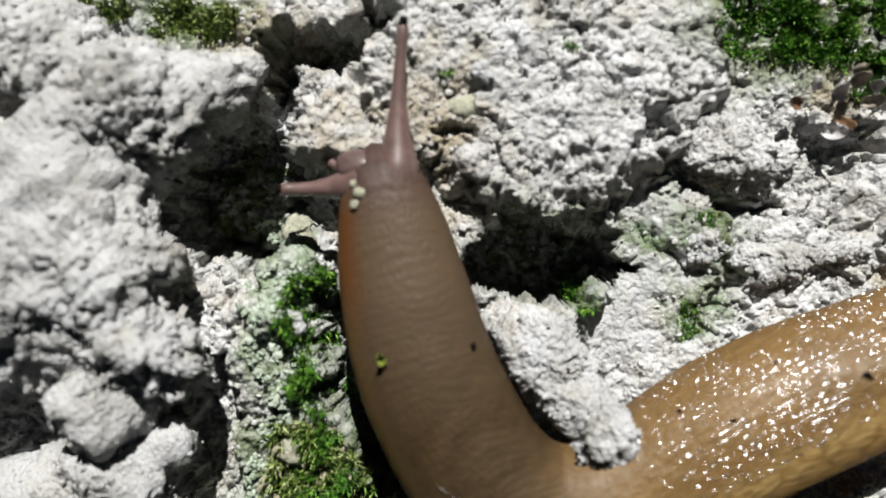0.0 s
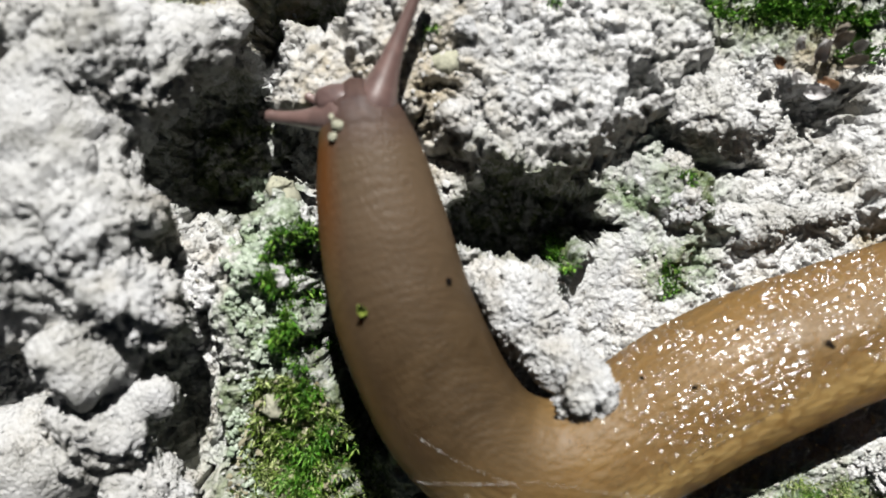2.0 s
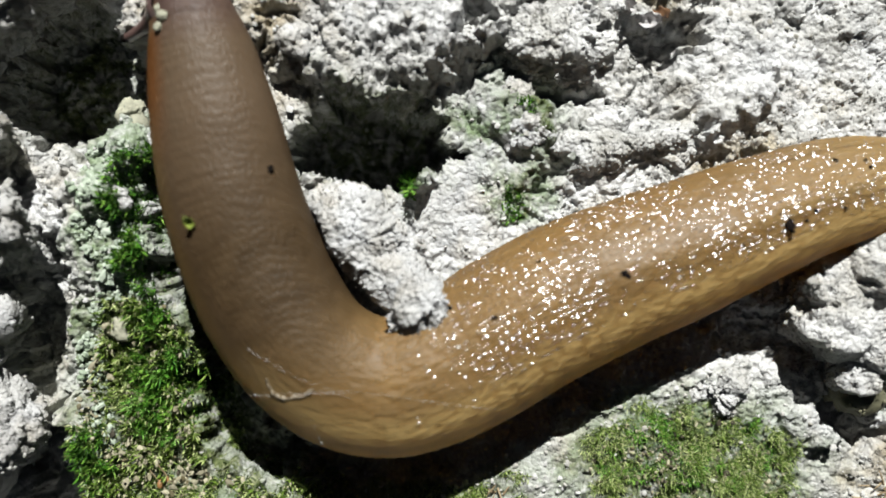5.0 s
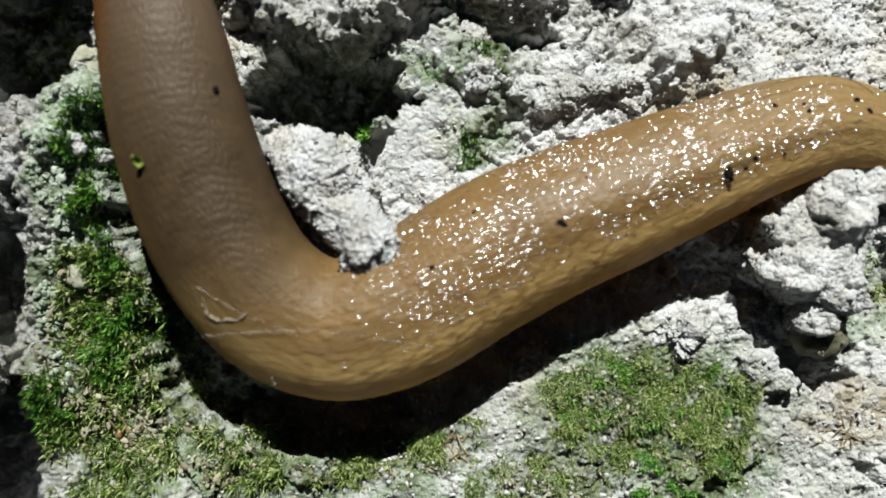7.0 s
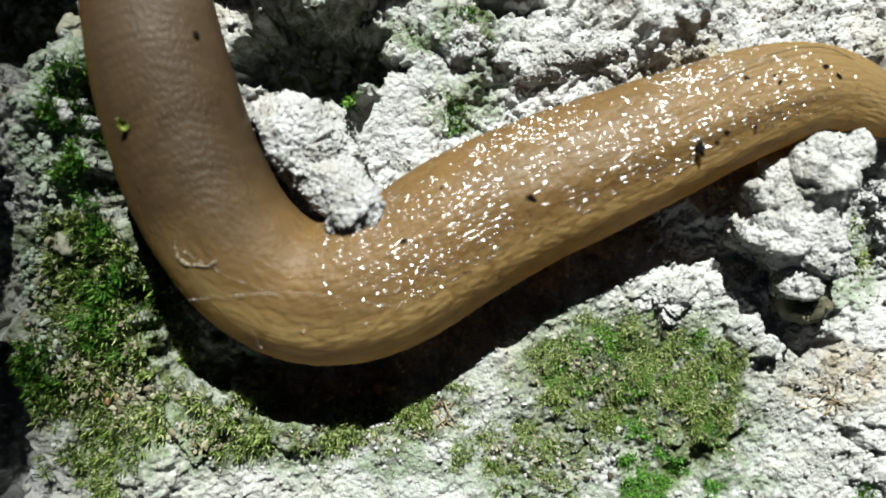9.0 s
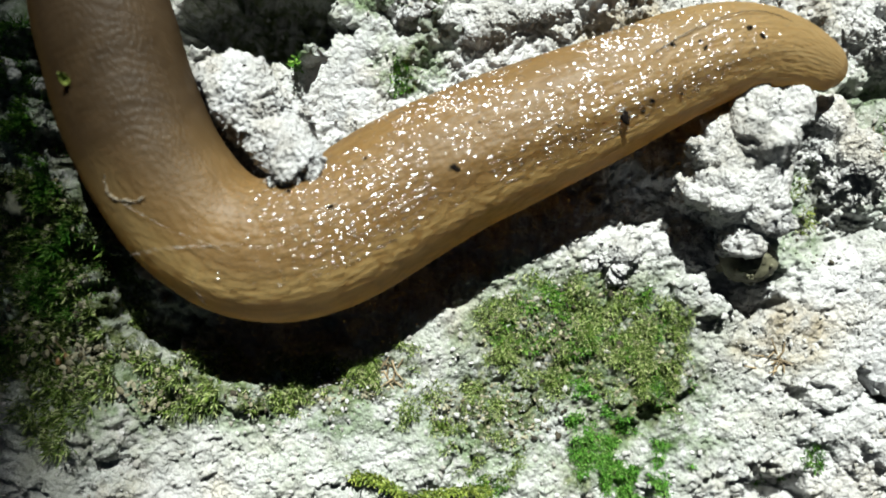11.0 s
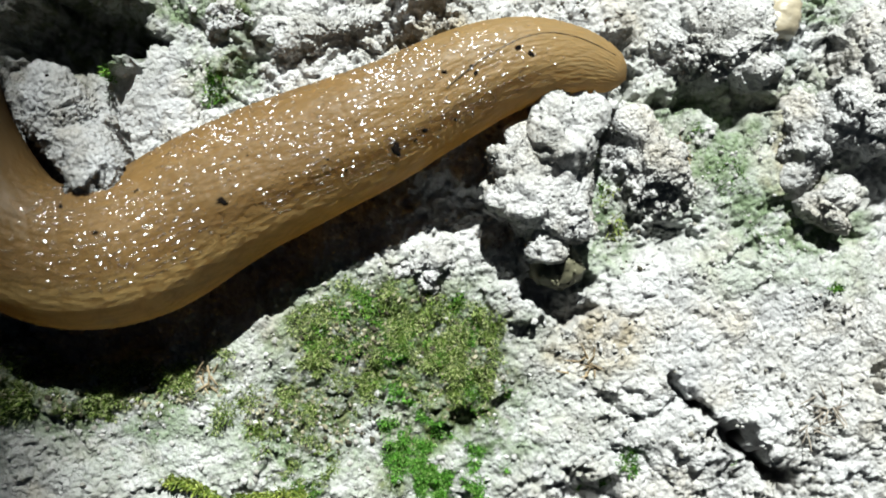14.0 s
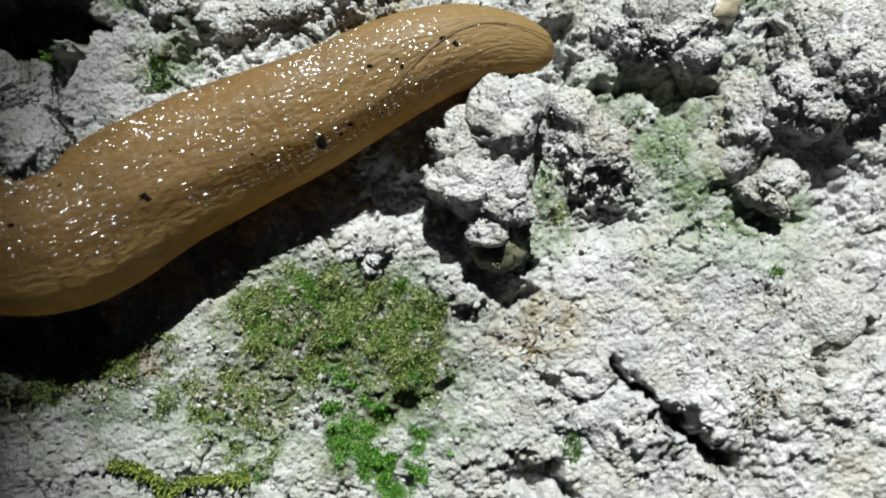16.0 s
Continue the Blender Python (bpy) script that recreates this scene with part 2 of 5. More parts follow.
class Net:
    """Shorthand for wiring a node tree."""

    def __init__(self, tree):
        self.t = tree

    def add(self, kind, **settings):
        n = self.t.nodes.new(kind)
        for key, value in settings.items():
            if key == "noise_dimensions":
                n.noise_dimensions = value
            elif key == "feature":
                n.feature = value
            elif key == "operation":
                n.operation = value
            elif key == "layer":
                n.attribute_name = value
            elif key == "blend":
                n.data_type, n.blend_type = "RGBA", value
        return n

    def put(self, node, **values):
        for key, value in values.items():
            sock = node.inputs[key.replace("_", " ")]
            if hasattr(value, "links"):
                self.t.links.new(value, sock)
            else:
                sock.default_value = value
        return node

    def noise(self, at, scale, detail=4.0, rough_=0.6, warp=0.0):
        n = self.add("ShaderNodeTexNoise")
        self.put(n, Vector=at, Scale=scale, Detail=detail, Roughness=rough_, Distortion=warp)
        return n.outputs["Fac"]

    def voronoi(self, at, scale, feature="F1"):
        n = self.add("ShaderNodeTexVoronoi", feature=feature)
        self.put(n, Vector=at, Scale=scale)
        return n.outputs["Distance"]

    def stops(self, fac, *stops):
        n = self.add("ShaderNodeValToRGB")
        e = n.color_ramp.elements
        while len(e) < len(stops):
            e.new(0.5)
        for el, (p, c) in zip(e, stops):
            el.position, el.color = p, (*c, 1) if len(c) == 3 else (c[0], c[0], c[0], 1)
        self.put(n, Fac=fac)
        return n.outputs["Color"]

    def mix(self, fac, a, b, blend="MIX"):
        n = self.add("ShaderNodeMix", blend=blend)
        for index, value in ((0, fac), (6, a), (7, b)):
            if hasattr(value, "links"):
                self.t.links.new(value, n.inputs[index])
            else:
                n.inputs[index].default_value = (*value, 1) if isinstance(value, tuple) else value
        return n.outputs[2]

    def math(self, operation, a, b=0.0):
        n = self.add("ShaderNodeMath", operation=operation)
        for index, value in ((0, a), (1, b)):
            if hasattr(value, "links"):
                self.t.links.new(value, n.inputs[index])
            else:
                n.inputs[index].default_value = value
        return n.outputs[0]

    def scaled_down(self, colour):
        """Scales a colour down evenly, so little light bounces into the shadows."""
        return self.mix(1.0, colour, (0.62, 0.62, 0.62), "MULTIPLY")

    def bump(self, height, strength, distance, normal=None):
        n = self.add("ShaderNodeBump")
        self.put(n, Height=height, Strength=strength, Distance=distance)
        if normal is not None:
            self.put(n, Normal=normal)
        return n.outputs["Normal"]


def limestone(name, stained=False, tone=1.0, coarse=0.00018):
    m, t, bsdf = nodes_of(name)
    n = Net(t)
    at = n.add("ShaderNodeTexCoord").outputs["Object"]
    base = n.stops(n.noise(at, 260, 6, 0.65), (0.34, (0.30 * tone, 0.297 * tone, 0.275 * tone)), (0.5, (0.42 * tone, 0.42 * tone, 0.41 * tone)), (0.66, (0.51 * tone, 0.515 * tone, 0.52 * tone)))
    base = n.mix(n.stops(n.noise(at, 90, 3), (0.45, (0.0,)), (0.7, (0.55,))), base, (0.36 * tone, 0.375 * tone, 0.40 * tone))
    base = n.mix(n.stops(n.noise(at, 170, 4, 0.6), (0.52, (0.0,)), (0.68, (0.5,))), base, (0.35 * tone, 0.31 * tone, 0.235 * tone))
    base = n.mix(n.stops(n.noise(at, 5200, 3, 0.7), (0.50, (0.0,)), (0.64, (0.55,))), base, (0.60, 0.60, 0.595))
    base = n.mix(n.stops(n.noise(at, 4300, 3, 0.7, 0.5), (0.60, (0.0,)), (0.70, (0.42,))), base, (0.15, 0.135, 0.10))
    base = n.mix(n.stops(n.noise(at, 700, 4, 0.7, 0.6), (0.63, (0.0,)), (0.73, (0.5,))), base, (0.10, 0.09, 0.065))
    warp = n.add("ShaderNodeTexNoise")
    n.put(warp, Vector=at, Scale=900.0, Detail=4.0)
    bent = n.mix(0.0012, at, warp.outputs["Color"], "LINEAR_LIGHT")
    joints = n.math("MULTIPLY", n.stops(n.voronoi(bent, 850, "DISTANCE_TO_EDGE"), (0.0, (1.0,)), (0.055, (0.0,))), n.stops(n.noise(at, 330, 3), (0.53, (0.0,)), (0.64, (0.6,))))
    base = n.mix(joints, base, (0.055, 0.048, 0.032))
    if stained:
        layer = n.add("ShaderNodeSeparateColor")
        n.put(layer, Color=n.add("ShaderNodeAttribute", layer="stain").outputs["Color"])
        patchy = n.stops(n.noise(at, 420, 5, 0.7, 0.4), (0.36, (0.0,)), (0.54, (1.0,)))
        green = n.stops(n.noise(at, 900, 4, 0.7), (0.35, (0.06, 0.12, 0.022)), (0.52, (0.19, 0.28, 0.13)), (0.72, (0.37, 0.45, 0.33)))
        base = n.mix(n.math("MULTIPLY", n.math("MULTIPLY", layer.outputs["Red"], patchy), 0.85), base, green)
        # olive under the moss; its darkest tones paint shade in hollows and leaf gaps
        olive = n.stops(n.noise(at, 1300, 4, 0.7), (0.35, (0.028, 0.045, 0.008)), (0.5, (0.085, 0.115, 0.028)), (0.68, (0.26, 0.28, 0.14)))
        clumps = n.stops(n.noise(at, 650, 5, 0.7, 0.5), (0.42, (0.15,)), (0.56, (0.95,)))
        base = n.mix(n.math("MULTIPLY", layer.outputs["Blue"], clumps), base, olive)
        base = n.mix(n.math("MULTIPLY", layer.outputs["Green"], n.stops(n.noise(at, 500, 4), (0.35, (0.1,)), (0.6, (0.7,)))), base, (0.40, 0.33, 0.20))
    grit = n.math("ADD", n.math("MULTIPLY", n.voronoi(at, 2900), -1.0), n.math("MULTIPLY", n.noise(at, 1900, 5, 0.75), 1.1))
    relief = n.math("ADD", n.math("MULTIPLY", n.voronoi(at, 6500), -0.6), n.noise(at, 4200, 4, 0.75))
    grit = n.math("SUBTRACT", grit, n.math("MULTIPLY", joints, 0.8))
    n.put(bsdf, Base_Color=n.scaled_down(base), Roughness=0.92, Normal=n.bump(relief, 0.8, 0.00007, n.bump(grit, 0.8, coarse)))
    n.put(bsdf, **{"Specular IOR Level": 0.08})
    return m


def leafy(name, dark, mid, light, rough_=0.5, scale=320):
    m, t, bsdf = nodes_of(name)
    n = Net(t)
    at = n.add("ShaderNodeTexCoord").outputs["Object"]
    rnd = n.add("ShaderNodeNewGeometry").outputs["Random Per Island"]
    fac = n.math("ADD", n.math("MULTIPLY", rnd, 0.55), n.math("MULTIPLY", n.noise(at, scale, 3), 0.45))
    n.put(bsdf, Base_Color=n.scaled_down(n.stops(fac, (0.28, dark), (0.52, mid), (0.78, light))), Roughness=rough_)
    n.put(bsdf, **{"Subsurface Weight": 0.0, "Specular IOR Level": 0.4})
    return m


def plain(name, colour, rough_=0.7, scale=1500, spread=0.35, bump=0.5, dist=0.00005, coat=0.0):
    m, t, bsdf = nodes_of(name)
    n = Net(t)
    at = n.add("ShaderNodeTexCoord").outputs["Object"]
    lo, hi = tuple(c * (1 - spread) for c in colour), tuple(min(1.0, c * (1 + spread)) for c in colour)
    f = n.noise(at, scale, 5, 0.65)
    n.put(bsdf, Base_Color=n.scaled_down(n.stops(f, (0.3, lo), (0.7, hi))), Roughness=rough_, Normal=n.bump(f, bump, dist))
    n.put(bsdf, **{"Coat Weight": coat, "Coat Roughness": 0.1})
    return m


def slug_skin():
    """Wet skin: laid out by length along the body and way round it, in millimetres."""
    m, t, bsdf = nodes_of("wet_slug_skin")
    n = Net(t)
    uv = n.add("ShaderNodeUVMap").outputs["UV"]
    sep = n.add("ShaderNodeSeparateXYZ")
    n.put(sep, Vector=uv)
    along, round_ = sep.outputs["X"], sep.outputs["Y"]

    def stretched(sx, sy):
        k = n.add("ShaderNodeMapping")
        n.put(k, Vector=uv, Scale=(sx, sy, 1))
        return k.outputs["Vector"]

    hide = n.stops(n.noise(stretched(0.45, 1.8), 1.0, 5, 0.6), (0.32, (0.198, 0.120, 0.044)), (0.52, (0.245, 0.150, 0.058)), (0.72, (0.295, 0.187, 0.078)))
    hide = n.mix(n.stops(n.noise(stretched(0.08, 0.2), 1.0, 2), (0.42, (0.0,)), (0.62, (0.45,))), hide, (0.160, 0.110, 0.058))
    hide = n.mix(n.stops(n.math("DIVIDE", along, 100.0), (0.04, (0.65,)), (0.20, (0.0,))), hide, (0.36, 0.255, 0.118))
    keel = n.stops(n.math("DIVIDE", n.math("ABSOLUTE", n.math("SUBTRACT", round_, 7.0)), 10.0), (0.0, (1.0,)), (0.09, (0.0,)))
    hind = n.stops(n.math("DIVIDE", along, 100.0), (0.02, (0.7,)), (0.30, (0.0,)))
    hide = n.mix(n.math("MULTIPLY", keel, hind), hide, (0.34, 0.25, 0.12))
    mantle = n.stops(n.noise(stretched(0.8, 0.5), 1.0, 4, 0.6), (0.35, (0.066, 0.041, 0.019)), (0.65, (0.098, 0.062, 0.030)))
    mantle = n.mix(n.stops(n.math("DIVIDE", along, 100.0), (0.60, (0.0,)), (0.70, (0.8,))), mantle, (0.160, 0.108, 0.066))
    head = n.stops(n.noise(stretched(0.9, 0.9), 1.0, 4), (0.35, (0.08, 0.046, 0.042)), (0.65, (0.13, 0.078, 0.065)))
    front = n.stops(n.math("DIVIDE", along, 100.0), (0.455, (0.0,)), (0.55, (1.0,)))
    brow = n.stops(n.math("DIVIDE", along, 100.0), (0.735, (0.0,)), (0.77, (1.0,)))
    colour = n.mix(brow, n.mix(front, hide, mantle), head)
    # an ochre fringe and pale band on one flank, lightened to imitate sunlit glow
    side = n.math("SUBTRACT", 7.3, round_)
    band = n.stops(n.math("DIVIDE", side, 10.0), (0.10, (0.0,)), (0.27, (0.62,)), (0.40, (0.55,)), (0.56, (0.1,)))
    colour = n.mix(n.math("MULTIPLY", band, n.math("SUBTRACT", 1.0, front)), colour, (0.58, 0.41, 0.165))
    fringe_glow = n.stops(n.math("DIVIDE", side, 10.0), (0.32, (0.0,)), (0.58, (0.9,)))
    colour = n.mix(n.math("MULTIPLY", fringe_glow, n.math("SUBTRACT", 1.0, n.math("MULTIPLY", front, 0.72))), colour, (0.66, 0.385, 0.085))
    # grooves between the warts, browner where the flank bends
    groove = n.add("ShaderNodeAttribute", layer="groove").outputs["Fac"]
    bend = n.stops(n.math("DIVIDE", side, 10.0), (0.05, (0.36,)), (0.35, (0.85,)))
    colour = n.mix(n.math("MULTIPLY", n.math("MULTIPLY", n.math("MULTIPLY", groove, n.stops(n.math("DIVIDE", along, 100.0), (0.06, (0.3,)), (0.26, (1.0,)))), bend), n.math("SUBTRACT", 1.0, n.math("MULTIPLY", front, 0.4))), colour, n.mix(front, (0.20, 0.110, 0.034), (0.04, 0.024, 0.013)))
    # a dark orange streak on the neck
    band = n.stops(n.math("DIVIDE", along, 100.0), (0.66, (0.0,)), (0.71, (1.0,)), (0.745, (1.0,)), (0.76, (0.0,)))
    edge = n.stops(n.math("DIVIDE", side, 10.0), (0.22, (0.0,)), (0.42, (0.8,)), (0.62, (0.8,)), (0.8, (0.2,)))
    colour = n.mix(n.math("MULTIPLY", band, edge), colour, (0.17, 0.055, 0.010))
    # fine wet wrinkles
    fine = n.math("ADD", n.math("MULTIPLY", n.voronoi(stretched(2.2, 5.5), 1.0), -1.0), n.noise(stretched(1.2, 3.4), 1.0, 3))
    normal = n.bump(n.math("SUBTRACT", fine, n.math("MULTIPLY", groove, 0.7)), 0.45, 0.00009)
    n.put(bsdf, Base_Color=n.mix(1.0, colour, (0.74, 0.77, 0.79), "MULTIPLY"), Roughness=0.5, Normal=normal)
    n.put(bsdf, **{"Coat Weight": n.math("SUBTRACT", 0.05, n.math("MULTIPLY", front, 0.03)), "Coat Roughness": 0.28, "Coat IOR": 1.4, "Specular IOR Level": 0.25})
    # flesh that lets the sun glow through
    through_skin, both = n.add("ShaderNodeBsdfTranslucent"), n.add("ShaderNodeMixShader")
    n.put(through_skin, Color=n.mix(front, (0.87, 0.67, 0.29), (0.45, 0.31, 0.17)))
    both.inputs[0].default_value = 0.41
    t.links.new(bsdf.outputs[0], both.inputs[1])
    t.links.new(through_skin.outputs[0], both.inputs[2])
    t.links.new(both.outputs[0], t.nodes["Material Output"].inputs["Surface"])
    return m


def grainy(name, dark, light):
    """Loose crumbs, each with a shade of its own."""
    m, t, bsdf = nodes_of(name)
    n = Net(t)
    at = n.add("ShaderNodeTexCoord").outputs["Object"]
    rnd = n.add("ShaderNodeNewGeometry").outputs["Random Per Island"]
    c = n.stops(rnd, (0.0, dark), (0.3, tuple(0.4 * a + 0.6 * b for a, b in zip(dark, light))), (1.0, light))
    n.put(bsdf, Base_Color=n.scaled_down(c), Roughness=0.9, Normal=n.bump(n.noise(at, 9000, 3), 0.6, 0.00003))
    return m


def slime():
    """Beads of clear slime: seen through, but for the glint of the sun."""
    m, t, bsdf = nodes_of("clear_slime")
    t.nodes.remove(bsdf)
    n = Net(t)
    clear, gloss, both = n.add("ShaderNodeBsdfTransparent"), n.add("ShaderNodeBsdfAnisotropic"), n.add("ShaderNodeMixShader")
    n.put(gloss, Color=(1, 1, 1, 1), Roughness=0.21)
    both.inputs[0].default_value = 0.22
    t.links.new(clear.outputs[0], both.inputs[1])
    t.links.new(gloss.outputs[0], both.inputs[2])
    t.links.new(both.outputs[0], t.nodes["Material Output"].inputs["Surface"])
    return m


GRAINS = grainy("lime_grains", (0.32, 0.305, 0.26), (0.64, 0.64, 0.63))
ROCK = limestone("stained_shaded_limestone", True, 1.56)
STONE = limestone("pale_limestone", False, 1.6, 0.00030)
PALE = limestone("bleached_limestone", False, 1.26)
MOSS = leafy("green_moss", (0.03, 0.09, 0.008), (0.075, 0.25, 0.014), (0.26, 0.46, 0.07))
OLIVE = leafy("dry_olive_moss", (0.040, 0.075, 0.008), (0.18, 0.29, 0.036), (0.58, 0.63, 0.30))
FRESH = leafy("fresh_green_moss", (0.035, 0.15, 0.008), (0.13, 0.40, 0.028), (0.42, 0.64, 0.20))
FEATHER = leafy("yellow_green_moss", (0.10, 0.16, 0.02), (0.22, 0.30, 0.04), (0.40, 0.46, 0.10))
HUSK = plain("dry_plant_husk", (0.30, 0.26, 0.21), 0.55, 900, 0.6)
STRAW = plain("straw_bits", (0.34, 0.26, 0.15), 0.7, 700, 0.5)
# for the unseen leaf added only to cast shade
SHADE_LEAF = leafy("shade_caster_green", (0.04, 0.09, 0.02), (0.06, 0.14, 0.03), (0.09, 0.18, 0.05), 0.5, 40)
SKIN = slug_skin()
WET = slime()
GRIT = plain("black_grit", (0.006, 0.004, 0.003), 0.95, 3000, 0.4)
GRIT.node_tree.nodes["Principled BSDF"].inputs["Specular IOR Level"].default_value = 0.1
SILK = plain("white_silk", (0.75, 0.75, 0.74), 0.4, 3000, 0.15)
SLIME_DRY = plain("dried_slime", (0.29, 0.24, 0.17), 0.45, 2500, 0.3, 0.5, 0.00006)
HAIR = plain("dark_hair", (0.06, 0.05, 0.03), 0.4, 3000, 0.3)
RED = plain("red_mite", (0.45, 0.06, 0.02), 0.45, 3000, 0.3)
QUARTZ = plain("honey_quartz", (0.42, 0.37, 0.26), 0.4, 500, 0.35, 0.6, 0.0001, coat=0.3)
OLIVE_STONE = plain("olive_grey_stone", (0.17, 0.165, 0.10), 0.7, 900, 0.4, 0.8, 0.0001)
LICHEN_CRUST = grainy("grey_green_lichen", (0.18, 0.25, 0.15), (0.50, 0.57, 0.47))
DEBRIS = grainy("dead_leaf_debris", (0.12, 0.10, 0.045), (0.46, 0.43, 0.30))
SOIL = grainy("dark_soil", (0.015, 0.012, 0.007), (0.07, 0.06, 0.035))
LICHEN = plain("pale_lichen", (0.36, 0.36, 0.27), 0.85, 1200, 0.3, 0.8, 0.00012)


# ---- building helpers ----
def mesh_of(name, verts, faces, material, smooth=True):
    """A mesh from arrays of corners (millimetres) and of faces that all have as many corners."""
    verts, faces = np.asarray(verts, np.float32) * MM, np.asarray(faces, np.int32)
    me = bpy.data.meshes.new(name)
    me.vertices.add(len(verts))
    me.vertices.foreach_set("co", verts.ravel())
    k = faces.shape[1]
    me.loops.add(faces.size)
    me.loops.foreach_set("vertex_index", faces.ravel())
    me.polygons.add(len(faces))
    me.polygons.foreach_set("loop_start", np.arange(0, faces.size, k, dtype=np.int32))
    me.polygons.foreach_set("use_smooth", np.full(len(faces), smooth))
    me.update(calc_edges=True)
    me.validate()
    me.materials.append(material)
    return me


def part(name, me, parent, label=""):
    ob = new(name, me)
    ob.parent = parent
    return tagged(ob, label)


def ball(level):
    bm = bmesh.new()
    bmesh.ops.create_icosphere(bm, subdivisions=level, radius=1.0)
    v = np.array([p.co[:] for p in bm.verts])
    f = np.array([[p.index for p in face.verts] for face in bm.faces])
    bm.free()
    return v, f


BALLS = {k: ball(k) for k in (1, 2, 3, 4, 5, 6, 7)}


def lumpy(lumps, level, crumb=0.5, bulge=0.6, seed=0, blunt=2.0):
    """A stone from overlapping lumps (x, y, z, rx, ry, rz, turn) round the first one's centre, with crumbly relief."""
    v, f = BALLS[level]
    c0 = np.array(lumps[0][:3], float)
    far = np.zeros(len(v))
    for x, y, z, rx, ry, rz, turn in lumps:
        c, s = math.cos(radians(turn)), math.sin(radians(turn))
        m = np.array([[c / rx, s / rx, 0], [-s / ry, c / ry, 0], [0, 0, 1 / rz]])
        d, o = v @ m.T, m @ (c0 - (x, y, z))
        if blunt != 2.0 and x == lumps[0][0] and y == lumps[0][1]:
            reach = 1 / (np.abs(d) ** blunt).sum(1) ** (1 / blunt)
        else:
            a, b, k = (d * d).sum(1), d @ o, o @ o - 1
            root = b * b - a * k
            reach = np.where(root > 0, (-b + np.sqrt(np.maximum(root, 0))) / a, 0)
        far = np.maximum(far, reach)
    p = c0 + v * far[:, None]
    x, y, z = p.T
    out = bulge * rough(x, y, z, 4.0, 3, seed + 3) + crumb * (crumbs(x, y, z, seed) + 0.9 * chips(x, y, z, 3.6, seed + 31)[0])
    return p + v * out[:, None], f


# ---- the rock: one sheet, fine where the camera passes ----
def steps(a, b, fine, reach):
    mid = np.arange(a, b + fine / 2, fine)
    grow = fine * np.cumsum(1.22 ** np.arange(1, 60))
    grow = grow[grow < reach]
    return np.concatenate([a - grow[::-1], mid, b + grow])


def build_rock():
    gx, gy = steps(-33, 75, 0.13, 1400), steps(-41, 24, 0.13, 1400)
    x, y = (a.ravel() for a in np.meshgrid(gx, gy))
    f = rock_field(x, y)
    # crumbs lean out over the hollows
    h = f.h.reshape(len(gy), len(gx))
    even = h.copy()
    for _ in range(3):
        for axis in (0, 1):
            pad = np.pad(even, [(5, 5) if n == axis else (0, 0) for n in (0, 1)], mode="edge")
            run = np.cumsum(pad, axis=axis)
            even = (np.take(run, range(10, run.shape[axis]), axis) - np.take(run, range(0, run.shape[axis] - 10), axis)) / 10
    dy, dx = np.gradient(even, gy, gx)
    near = (1 - ramp(np.hypot(x - 20, y + 8), 60, 90))
    slope = np.hypot(dx, dy).ravel() + 1e-6
    push = near * 0.22 * np.minimum(slope, 1.4) / slope
    # steep faces are crumbly too
    push += near * 0.6 * rough(x, y, f.h, 1.3, 3, 71) * ramp(slope, 0.9, 2.5) / slope
    px, py = x - push * dx.ravel(), y - push * dy.ravel()
    n = np.arange(len(x)).reshape(len(gy), len(gx))
    faces = np.stack([n[:-1, :-1], n[:-1, 1:], n[1:, 1:], n[1:, :-1]], -1).reshape(-1, 4)
    me = mesh_of("ground", np.stack([px, py, f.h], -1), faces, ROCK)
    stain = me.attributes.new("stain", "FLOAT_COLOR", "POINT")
    stain.data.foreach_set("color", np.stack([f.algae, f.cream, f.moss_and_shade, np.ones_like(x)], -1).astype(np.float32).ravel())
    tagged(new("ground", me), "pale crumbly limestone crust stained green with algae", "rock", kind="structure")
    return gx, gy, h


GX, GY, HEIGHT = build_rock()


def ground_at(x, y):
    """The rock's height at places given in millimetres."""
    x, y = np.atleast_1d(np.asarray(x, float)), np.atleast_1d(np.asarray(y, float))
    i, j = np.clip(np.searchsorted(GX, x), 1, len(GX) - 1), np.clip(np.searchsorted(GY, y), 1, len(GY) - 1)
    return HEIGHT[j, i]


